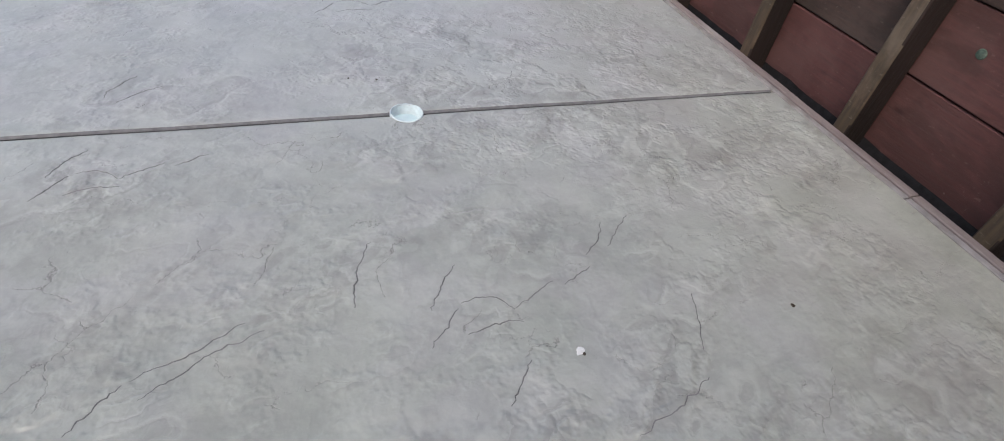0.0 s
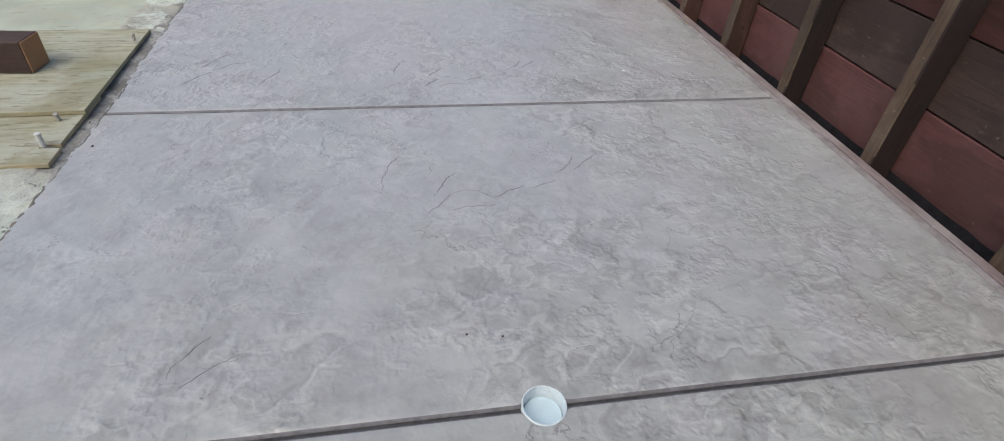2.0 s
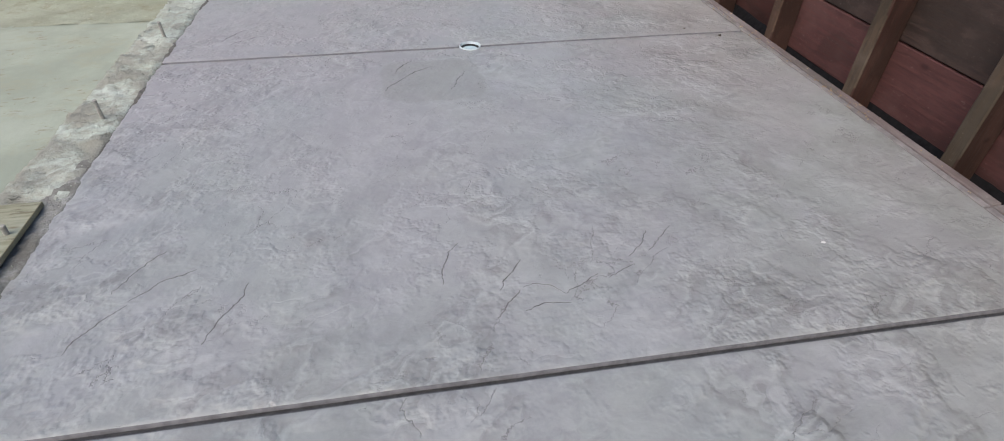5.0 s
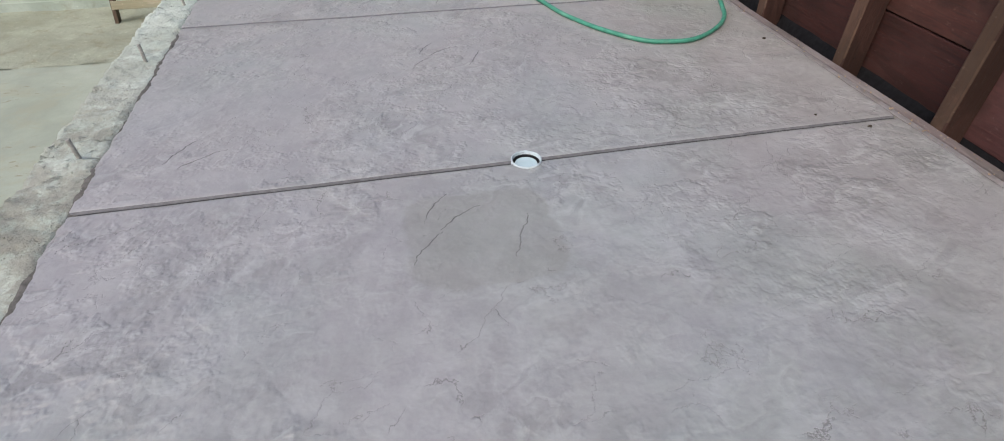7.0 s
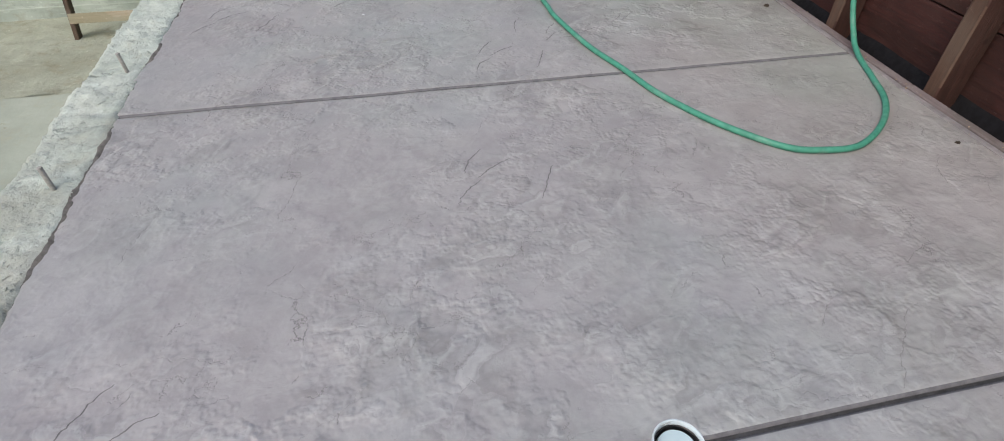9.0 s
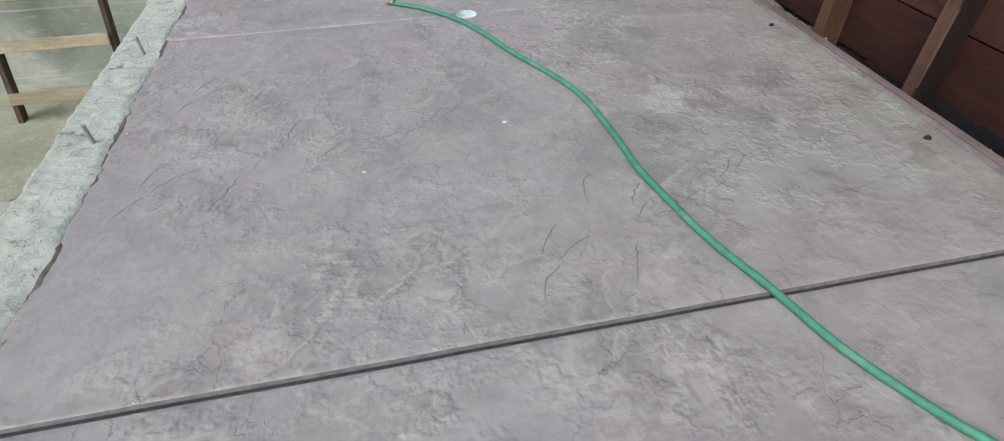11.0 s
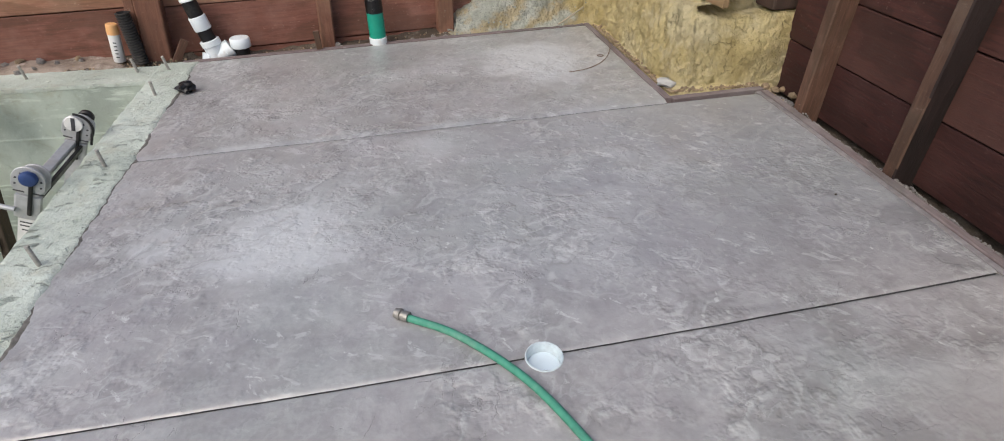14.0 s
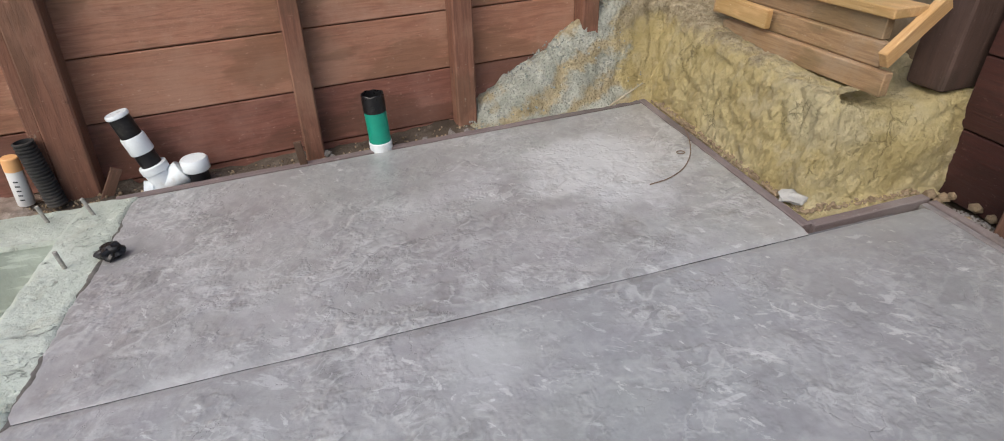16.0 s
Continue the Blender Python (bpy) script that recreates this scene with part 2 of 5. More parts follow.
    h = n.maths("ADD", h, n.maths("MULTIPLY", mott, 0.10))
    h = n.maths("ADD", h, n.maths("MULTIPLY", fleck, 0.035))
    first = n.bump(h, 0.54, 0.016)
    n.bump(n.noise(120.0, 5, 0.72), 0.15, 0.0015, first)
    return n.mat


def rough_concrete(name, base, pale, stain, bumpy=0.6, marks=0.0, pits=0.0):
    """Grey-green gunite; marks: the strength of level form-board lines."""
    n = Nodes(name, 0.9, 0, 0.25)
    x, y, z = n.xyz()
    a = n.span(n.noise(1.6, 7, 0.62), 0.35, 0.68)
    c = n.mix(a, base, pale)
    c = n.mix(n.maths("MULTIPLY", n.span(n.noise(5.0, 7, 0.7, 0.5), 0.52, 0.68), 0.6), c, stain)
    c = n.mix(n.maths("MULTIPLY", n.span(n.noise(26.0, 5, 0.7), 0.55, 0.75), 0.45), c, tuple(v * 0.55 for v in base))
    c = n.mix(n.maths("MULTIPLY", n.span(n.noise(14.0, 5, 0.7, at=n.moved(offset=(3, 5, 1))), 0.58, 0.7), 0.5), c, tuple(min(1, v * 1.3) for v in pale))
    h = n.noise(18.0, 8, 0.7)
    if pits:
        hole = n.maths("MULTIPLY", n.span(n.noise(38.0, 4, 0.6, 0.8, at=n.moved((1.0, 0.7, 1.0))), 0.61, 0.66), n.span(n.noise(4.0, 4), 0.42, 0.55))
        c = n.mix(n.maths("MULTIPLY", hole, pits), c, tuple(v * 0.3 for v in base))
        h = n.maths("ADD", h, n.maths("MULTIPLY", hole, -0.5))
        gouge = n.maths("MULTIPLY", n.span(n.noise(11.0, 6, 0.68, 0.8, at=n.moved((0.6, 1.5, 1.0), (0, 0, 25))), 0.585, 0.63), n.span(n.noise(2.2, 3, at=n.moved(offset=(1, 7, 2))), 0.45, 0.58))
        c = n.mix(n.maths("MULTIPLY", gouge, 0.6), c, tuple(v * 0.42 for v in base))
        h = n.maths("ADD", h, n.maths("MULTIPLY", gouge, -0.6))
    if pits:
        soiled = n.maths("MULTIPLY", n.span(n.noise(6.0, 7, 0.7, 0.4, at=n.moved(offset=(5, 2, 3))), 0.33, 0.57), n.maths("MULTIPLY", n.span(y, 5.0, 7.5, 0.75, 0.12), n.span(y, 2.55, 2.85, 0.35, 1.0)))
        c = n.mix(soiled, c, (0.245, 0.225, 0.185))
    if marks:
        c = n.mix(n.maths("MULTIPLY", n.span(n.noise(0.9, 6, 0.6), 0.50, 0.64), 0.6), c, tuple(v * 0.5 for v in base))
        streak = n.maths("MULTIPLY", n.span(n.noise(3.5, 6, 0.65, at=n.moved((1.0, 1.0, 7.0))), 0.57, 0.63), n.span(n.noise(0.8, 3, at=n.moved(offset=(4, 4, 4))), 0.45, 0.6))
        c = n.mix(n.maths("MULTIPLY", streak, 0.35), c, tuple(min(1, v * 1.35) for v in pale))
        up = n.maths("ADD", z, n.maths("MULTIPLY", n.noise(3.0, 4), 0.03))
        line = n.span(n.maths("PINGPONG", up, 0.145), 0.0, 0.012, 1.0, 0.0)
        c = n.mix(n.maths("MULTIPLY", line, marks), c, tuple(min(1, v * 1.25) for v in pale))
        h = n.maths("ADD", h, n.maths("MULTIPLY", line, 0.4))
    n.colour(c)
    n.bump(h, bumpy, 0.02)
    return n.mat


def pool_floor():
    """Smooth pale mint concrete with rows of brown scuffs."""
    n = Nodes("pool_floor", 0.85, 0, 0.3)
    c = n.mix(n.span(n.noise(1.1, 6, 0.6), 0.35, 0.66), (0.285, 0.318, 0.265), (0.368, 0.405, 0.342))
    c = n.mix(n.maths("MULTIPLY", n.span(n.noise(2.6, 6, 0.65, 0.4), 0.50, 0.66), 0.4), c, (0.325, 0.322, 0.235))
    scuff = n.maths("MULTIPLY", n.span(n.noise(9.0, 5, 0.65, 0.5, at=n.moved((0.8, 2.0, 1.0))), 0.60, 0.645), n.span(n.noise(1.4, 4, at=n.moved(offset=(2, 6, 1))), 0.46, 0.56))
    c = n.mix(n.maths("MULTIPLY", scuff, 0.75), c, (0.235, 0.205, 0.135))
    c = n.mix(n.maths("MULTIPLY", n.span(n.noise(40.0, 5, 0.7), 0.55, 0.72), 0.3), c, (0.30, 0.30, 0.25))
    n.colour(c)
    n.bump(n.maths("SUBTRACT", n.noise(14.0, 7, 0.65), n.maths("MULTIPLY", scuff, 0.4)), 0.4, 0.01)
    return n.mat


def board(name, deep, fresh, grey, worn=0.5, scale_=1.0, up=False):
    """Stained rough-sawn timber; the grain runs along local x (z where up), each piece differs a little."""
    n = Nodes(name, 0.78, 0, 0.3)
    r = n.chance()
    shift = n.t.nodes.new("ShaderNodeCombineXYZ")
    n.put(shift.inputs[0], n.maths("MULTIPLY", r, 37.0))
    n.put(shift.inputs[1], n.maths("MULTIPLY", r, 11.0))
    grain_at = n.moved((13.0, 13.0, 1.0) if up else (1.0, 13.0, 13.0), (0, 0, 0), shift.outputs[0])
    here = n.moved((1, 1, 1), (0, 0, 0), shift.outputs[0])
    grain = n.noise(5.0 * scale_, 8, 0.68, 0.9, at=grain_at)
    c = n.mix(n.span(grain, 0.32, 0.68), deep, fresh)
    c = n.mix(n.maths("MULTIPLY", n.span(n.noise(2.4, 6, 0.65, at=here), 0.44, 0.68), worn), c, grey)
    c = n.mix(n.span(r, 0.0, 1.0, 0.0, 0.35), c, deep)
    stain = n.span(n.noise(1.5, 5, 0.55, 0.3, at=n.moved((2.0, 2.6, 1.0) if up else (1.0, 2.0, 2.6), (0, 0, 0), shift.outputs[0])), 0.50, 0.56)
    c = n.mix(n.maths("MULTIPLY", stain, 0.42), c, (deep[0] * 0.62, deep[1] * 0.78, deep[2] * 0.70))
    knot = n.span(n.cells(2.7, "F1", at=n.moved((1.0, 2.2, 2.2), (0, 0, 0), shift.outputs[0])), 0.03, 0.10, 1.0, 0.0)
    c = n.mix(n.maths("MULTIPLY", knot, 0.55), c, tuple(v * 0.35 for v in deep))
    dust = n.span(n.noise(30.0, 6, 0.7, at=n.moved((1.0, 2.0, 2.0), (0, 0, 0), shift.outputs[0])), 0.60, 0.74)
    c = n.mix(n.maths("MULTIPLY", dust, 0.35), c, tuple(min(1, v * 1.7 + 0.03) for v in grey))
    splash = n.maths("MULTIPLY", n.span(n.noise(46.0, 4, 0.7, at=here), 0.63, 0.70), n.span(n.noise(2.6, 5, 0.6, at=here), 0.56, 0.63))
    c = n.mix(n.maths("MULTIPLY", splash, 0.28), c, tuple(min(0.5, v * 2.2 + 0.10) for v in grey))
    n.colour(c)
    n.put(n.b.inputs["Roughness"], n.span(grain, 0.3, 0.7, 0.62, 0.9))
    n.bump(n.maths("ADD", n.maths("ADD", grain, n.maths("MULTIPLY", splash, 0.3)), n.maths("MULTIPLY", knot, -0.3)), 0.6, 0.005)
    return n.mat


def plywood_sheet():
    n = Nodes("plywood", 0.8, 0, 0.3)
    x, y, z = n.xyz()
    grain = n.noise(3.2, 8, 0.65, 1.2, at=n.moved((1.2, 12.0, 30.0)))
    c = n.mix(n.span(grain, 0.3, 0.7), (0.210, 0.204, 0.135), (0.335, 0.336, 0.25))
    c = n.mix(n.maths("MULTIPLY", n.span(n.noise(2.2, 5, 0.6), 0.45, 0.66), 0.75), c, (0.35, 0.365, 0.305))
    c = n.mix(n.maths("MULTIPLY", n.span(n.noise(1.7, 6, 0.66, 0.4, at=n.moved(offset=(4, 4, 1))), 0.50, 0.62), 0.55), c, (0.175, 0.155, 0.085))
    c = n.mix(n.maths("MULTIPLY", n.span(n.noise(2.4, 6, 0.64, 0.3, at=n.moved(offset=(9, 2, 5))), 0.54, 0.62), 0.5), c, (0.30, 0.345, 0.27))
    knot = n.span(n.cells(4.2, "F1", at=n.moved((1.0, 2.6, 1.0))), 0.04, 0.10, 1.0, 0.0)
    c = n.mix(n.maths("MULTIPLY", knot, 0.6), c, (0.15, 0.11, 0.06))
    c = n.mix(n.maths("MULTIPLY", n.span(n.noise(12.0, 6, 0.7, 0.3, at=n.moved((0.7, 3.2, 1.0))), 0.56, 0.62), 0.7), c, (0.13, 0.112, 0.07))
    n.colour(c)
    n.bump(n.maths("SUBTRACT", grain, knot), 0.4, 0.003)
    return n.mat


def earth(name, dark, mid, pale, scale=1.0, bump=0.8):
    n = Nodes(name, 0.95, 0, 0.15)
    c = n.mix(n.span(n.noise(2.2 * scale, 8, 0.66, 0.4), 0.32, 0.68), dark, mid)
    c = n.mix(n.maths("MULTIPLY", n.span(n.noise(6.0 * scale, 7, 0.7), 0.48, 0.70), 0.75), c, pale)
    c = n.mix(n.maths("MULTIPLY", n.span(n.noise(34.0 * scale, 5, 0.7), 0.54, 0.74), 0.5), c, tuple(v * 0.45 for v in dark))
    n.colour(c)
    a = n.bump(n.noise(9.0 * scale, 8, 0.72), bump, 0.03)
    n.bump(n.noise(60.0 * scale, 5, 0.7), 0.5, 0.006, a)
    return n.mat


def bank_earth():
    """Yellow clay of the cut corner, with a fan of pale grey-green gravel on the back slope and crumbly topsoil."""
    n = Nodes("clay_bank", 0.95, 0, 0.15)
    x, y, z = n.xyz()
    tall = n.moved((1.0, 1.0, 0.8))
    c = n.mix(n.span(n.noise(5.0, 8, 0.66, 0.6, at=tall), 0.34, 0.68), (0.56, 0.455, 0.215), (0.74, 0.635, 0.345))
    c = n.mix(n.maths("MULTIPLY", n.span(n.noise(11.0, 7, 0.7, at=tall), 0.5, 0.7), 0.6), c, (0.66, 0.58, 0.37))
    c = n.mix(n.maths("MULTIPLY", n.span(n.noise(3.4, 6, 0.65, at=n.moved(offset=(3, 1, 6))), 0.54, 0.66), 0.28), c, (0.36, 0.265, 0.13))
    c = n.mix(n.maths("MULTIPLY", n.span(n.noise(30.0, 5, 0.7), 0.56, 0.70), 0.4), c, (0.25, 0.18, 0.09))
    c = n.mix(n.maths("MULTIPLY", n.span(n.noise(2.6, 6, 0.62, at=n.moved(offset=(8, 2, 4))), 0.50, 0.62), 0.45), c, (0.74, 0.67, 0.46))
    c = n.mix(n.maths("MULTIPLY", n.span(n.noise(3.1, 6, 0.66, at=n.moved(offset=(1, 9, 7))), 0.55, 0.66), 0.3), c, (0.42, 0.32, 0.165))
    crack = n.span(n.cells(7.0, at=n.vec("ADD", tall, n.vec("SCALE", n.noise(9.0, 5, 0.6, colour=True), 0.16))), 0.0, 0.03, 1.0, 0.0)
    crack = n.maths("MULTIPLY", crack, n.span(n.noise(4.0, 4), 0.52, 0.62))
    c = n.mix(n.maths("MULTIPLY", crack, 0.4), c, (0.10, 0.07, 0.035))
    loose = n.maths("ADD", z, n.maths("MULTIPLY", n.maths("SUBTRACT", n.noise(7.0, 6, 0.7), 0.5), 0.28))
    top = n.span(loose, 0.40, 0.48)
    gravel_side = n.maths("ADD", x, n.maths("MULTIPLY", n.maths("SUBTRACT", n.noise(6.0, 6, 0.7), 0.5), 0.5))
    fan = n.span(gravel_side, 1.30, 1.42, 1.0, 0.0)
    peb = n.cells(60.0, "F1")
    band = n.maths("ADD", n.maths("MULTIPLY", n.maths("SUBTRACT", z, n.maths("MULTIPLY", x, 0.62)), 2.6), n.maths("MULTIPLY", n.noise(3.5, 6, 0.62), 1.5))
    sandy = n.maths("MULTIPLY", n.span(n.maths("PINGPONG", band, 0.32), 0.09, 0.27), 0.8)
    grey = n.mix(n.span(n.noise(9.0, 7, 0.7), 0.35, 0.65), (0.44, 0.46, 0.39), (0.64, 0.655, 0.575))
    speck = n.maths("MULTIPLY", n.span(peb, 0.18, 0.34, 1.0, 0.0), n.span(n.noise(7.0, 4, 0.6), 0.47, 0.58))
    grey = n.mix(n.maths("MULTIPLY", speck, 0.6), grey, (0.22, 0.27, 0.245))
    sand = n.mix(n.span(n.noise(12.0, 7, 0.7), 0.35, 0.66), (0.44, 0.34, 0.17), (0.62, 0.51, 0.30))
    grey = n.mix(sandy, grey, sand)
    soil = n.mix(n.span(n.noise(18.0, 7, 0.7), 0.35, 0.68), (0.36, 0.295, 0.185), (0.60, 0.52, 0.36))
    c = n.mix(top, c, soil)
    c = n.mix(fan, c, grey)
    n.colour(c)
    h = n.maths("ADD", n.noise(12.0, 8, 0.72, at=tall), n.maths("MULTIPLY", crack, -0.4))
    a = n.bump(n.maths("ADD", h, n.maths("MULTIPLY", n.noise(46.0, 6, 0.78), 0.8)), 1.0, 0.04)
    n.bump(n.maths("MULTIPLY", peb, n.maths("MAXIMUM", fan, top)), 0.6, 0.012, a)
    return n.mat


M = dict(
    deck=stamped_concrete(),
    groove=plain("tooled_groove", (0.164, 0.162, 0.171), 0.75, vary=0.35, scale=30, bump=0.4),
    crack=plain("brown_gap_fill", (0.215, 0.200, 0.178), 0.95, vary=0.5, scale=30, bump=0.6),
    silt=earth("trodden_silt", (0.165, 0.160, 0.142), (0.290, 0.290, 0.270), (0.42, 0.43, 0.41), 2.2, 0.5),
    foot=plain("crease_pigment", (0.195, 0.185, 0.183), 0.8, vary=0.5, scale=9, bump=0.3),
    joint=plain("joint_mortar", (0.058, 0.058, 0.060), 0.95, vary=0.4, scale=40, bump=0.5),
    beam=rough_concrete("beam_concrete", (0.420, 0.475, 0.418), (0.575, 0.635, 0.572), (0.40, 0.405, 0.33), 0.8, 0.0, 0.30),
    shell=rough_concrete("pool_shell", (0.395, 0.450, 0.392), (0.52, 0.580, 0.515), (0.34, 0.345, 0.265), 0.35, 0.45),
    floor=pool_floor(),
    mud=rough_concrete("pool_floor_rough", (0.275, 0.290, 0.225), (0.365, 0.388, 0.315), (0.235, 0.220, 0.150), 0.8),
    red=board("red_stained_board", (0.064, 0.026, 0.024), (0.108, 0.045, 0.042), (0.135, 0.072, 0.066), 0.55),
    dark=board("weathered_board", (0.030, 0.019, 0.016), (0.064, 0.040, 0.034), (0.086, 0.060, 0.052), 0.6),
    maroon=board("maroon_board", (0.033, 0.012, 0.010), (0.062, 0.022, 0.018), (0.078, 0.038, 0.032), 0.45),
    # brighter copy of the maroon board, with the light on it put into the colour
    maroon_lit=board("maroon_board_lit", (0.046, 0.018, 0.014), (0.096, 0.037, 0.029), (0.115, 0.058, 0.046), 0.55),
    rust=board("redwood_board", (0.245, 0.113, 0.071), (0.405, 0.206, 0.135), (0.46, 0.30, 0.215), 0.5),
    brick=board("dark_redwood_board", (0.150, 0.063, 0.045), (0.245, 0.108, 0.078), (0.34, 0.195, 0.15), 0.45),
    post=board("redwood_post", (0.068, 0.036, 0.025), (0.122, 0.070, 0.047), (0.155, 0.115, 0.085), 0.65, 1.0, True),
    # dim: shade on the posts' near sides, put into the colour
    dim=board("post_side_shade", (0.016, 0.011, 0.010), (0.030, 0.019, 0.017), (0.042, 0.030, 0.027), 0.4, 1.0, True),
    corner=board("dark_corner_post", (0.062, 0.038, 0.030), (0.105, 0.066, 0.053), (0.14, 0.100, 0.085), 0.6, 1.0, True),
    post_worn=board("worn_redwood_post", (0.085, 0.045, 0.030), (0.152, 0.084, 0.057), (0.190, 0.128, 0.096), 0.6, 1.0, True),
    trench_dark=plain("trench_dark_black", (0.008, 0.0075, 0.009), 0.75, vary=0.4, bump=0.6, spec=0.2),
    ply_edge=board("plywood_edge", (0.28, 0.245, 0.155), (0.52, 0.455, 0.31), (0.42, 0.365, 0.265), 0.5, 3.0),
    post_old=board("weathered_post", (0.044, 0.030, 0.021), (0.108, 0.074, 0.049), (0.160, 0.128, 0.097), 0.7, 1.0, True),
    side_red=board("dark_red_side", (0.036, 0.017, 0.013), (0.074, 0.035, 0.027), (0.100, 0.060, 0.048), 0.5, 1.0, True),
    pale=board("pale_batten", (0.285, 0.235, 0.155), (0.43, 0.375, 0.28), (0.43, 0.41, 0.345), 0.85),
    post_far=board("orange_redwood_post", (0.135, 0.062, 0.041), (0.240, 0.116, 0.076), (0.31, 0.185, 0.125), 0.5, 1.0, True),
    form=board("mauve_form_board", (0.145, 0.112, 0.108), (0.222, 0.185, 0.180), (0.29, 0.268, 0.262), 0.7),
    band=plain("mauve_edge_concrete", (0.270, 0.252, 0.252), 0.75, vary=0.4, scale=14, bump=0.5, dirt=(0.175, 0.150, 0.140)),
    lumber=board("fresh_lumber", (0.46, 0.265, 0.105), (0.66, 0.44, 0.215), (0.52, 0.40, 0.26), 0.4),
    old=board("old_lumber", (0.245, 0.150, 0.078), (0.46, 0.305, 0.165), (0.42, 0.35, 0.255), 0.65),
    sawn=board("sawn_end", (0.27, 0.135, 0.06), (0.42, 0.235, 0.115), (0.40, 0.26, 0.15), 0.4, 3.0, True),
    ply=plywood_sheet(),
    soil=earth("trench_soil", (0.055, 0.043, 0.033), (0.115, 0.092, 0.07), (0.23, 0.20, 0.165)),
    ground=earth("bare_ground", (0.16, 0.12, 0.075), (0.27, 0.21, 0.14), (0.36, 0.30, 0.22), 0.4),
    bank=bank_earth(),
    heap=earth("loose_soil", (0.22, 0.175, 0.14), (0.37, 0.30, 0.25), (0.52, 0.455, 0.40), 2.0),
    gravel=earth("green_grey_gravel", (0.24, 0.275, 0.245), (0.42, 0.455, 0.41), (0.62, 0.64, 0.585), 4.0, 0.5),
    tarp=plain("dark_tarp", (0.055, 0.060, 0.075), 0.6, vary=0.4, bump=0.5, dirt=(0.16, 0.16, 0.17)),
    clod=earth("clods", (0.24, 0.175, 0.11), (0.38, 0.29, 0.19), (0.48, 0.40, 0.29), 3.0, 0.5),
    stone=earth("rubble", (0.16, 0.148, 0.138), (0.27, 0.250, 0.235), (0.40, 0.378, 0.36), 3.0, 0.5),
    pvc=plain("white_pvc", (0.74, 0.80, 0.82), 0.35, vary=0.06, dirt=(0.55, 0.54, 0.50)),
    rim=plain("scuffed_pipe_rim", (0.62, 0.705, 0.735), 0.5, vary=0.15, scale=60, dirt=(0.50, 0.54, 0.55)),
    plug=plain("bluish_plug", (0.46, 0.58, 0.62), 0.4, vary=0.08),
    plug_pale=plain("pale_plug", (0.60, 0.69, 0.74), 0.4, vary=0.06),
    corrugated=plain("dusty_black_pipe", (0.035, 0.034, 0.033), 0.6, vary=0.3, dirt=(0.10, 0.09, 0.08)),
    abs=plain("black_abs", (0.012, 0.012, 0.013), 0.4, vary=0.3, dirt=(0.055, 0.05, 0.045)),
    green=plain("green_sewer_pipe", (0.010, 0.30, 0.205), 0.38, vary=0.12),
    hose=plain("green_hose", (0.062, 0.280, 0.190), 0.5, vary=0.25, scale=30, dirt=(0.13, 0.30, 0.22)),
    brass=plain("dull_metal", (0.34, 0.325, 0.295), 0.45, 0.7),
    verdigris=plain("green_corrosion", (0.085, 0.125, 0.100), 0.8, 0.2, vary=0.5, scale=60, bump=0.6, dirt=(0.16, 0.19, 0.15)),
    steel=plain("rebar_steel", (0.42, 0.41, 0.37), 0.8, 0.1, vary=0.35, scale=60, dirt=(0.47, 0.45, 0.40)),
    alu=plain("dull_aluminium", (0.50, 0.51, 0.52), 0.5, 0.45, vary=0.2, dirt=(0.47, 0.47, 0.45)),
    blue=plain("blue_plastic", (0.025, 0.055, 0.17), 0.5, vary=0.3, dirt=(0.10, 0.12, 0.18)),
    orange=plain("orange_cap", (0.80, 0.44, 0.19), 0.45, vary=0.1),
    can=plain("white_can", (0.70, 0.70, 0.69), 0.35, vary=0.1),
    bag=plain("black_plastic", (0.010, 0.010, 0.011), 0.35, vary=0.4, bump=0.6),
    siding=plain("unseen_wall_paint", (0.20, 0.19, 0.175), 0.8, vary=0.12, scale=3),
    wire=plain("rusty_wire", (0.20, 0.13, 0.08), 0.7, 0.3),
    rubble_white=plain("broken_white_concrete", (0.44, 0.44, 0.42), 0.9, vary=0.3, scale=25, bump=0.6),
    caked=plain("dried_mortar", (0.58, 0.59, 0.56), 0.9, vary=0.35, scale=70, bump=0.5),
    label=plain("pale_label", (0.72, 0.72, 0.70), 0.5, vary=0.15),
    ink=plain("label_ink", (0.06, 0.06, 0.065), 0.6),
)


# ---- mesh helpers ----
def mesh_of(name, bm, material):
    bm.normal_update()
    me = bpy.data.meshes.new(name)
    bm.to_mesh(me)
    bm.free()
    me.materials.append(material)
    return me


def part(name, bm, material, parent=None, label="", m=None, smooth=False):
    """Link a bmesh as one object, under parent where one is given."""
    me = mesh_of(name, bm, material) if isinstance(bm, bmesh.types.BMesh) else bm
    if smooth:
        for p in me.polygons:
            p.use_smooth = True
        if len(me.polygons) < 3000:
            me.set_sharp_from_angle(angle=radians(38))
    ob = new(name, me)
    if m is not None:
        ob.matrix_basis = m
    if parent is not None:
        ob.parent = parent
    return tagged(ob, label)


def base(name, label, category, m=None, group="", kind=""):
    ob = new(name)
    ob.empty_display_size = 0.05
    if m is not None:
        ob.matrix_basis = m
    return tagged(ob, label, category, group, kind)


def boxed(sx, sy, sz, bevel=0.004, bm=None, at=(0, 0, 0), segs=1):
    """A bevelled box of that size round at."""
    bm = bm or bmesh.new()
    made = bmesh.ops.create_cube(bm, size=1.0, matrix=Matrix.Translation(at) @ Matrix.Diagonal((sx, sy, sz, 1)))
    if bevel:
        edges = list({e for v in made["verts"] for e in v.link_edges})
        bmesh.ops.bevel(bm, geom=edges, offset=bevel, segments=segs, affect="EDGES", profile=0.6)
    return bm


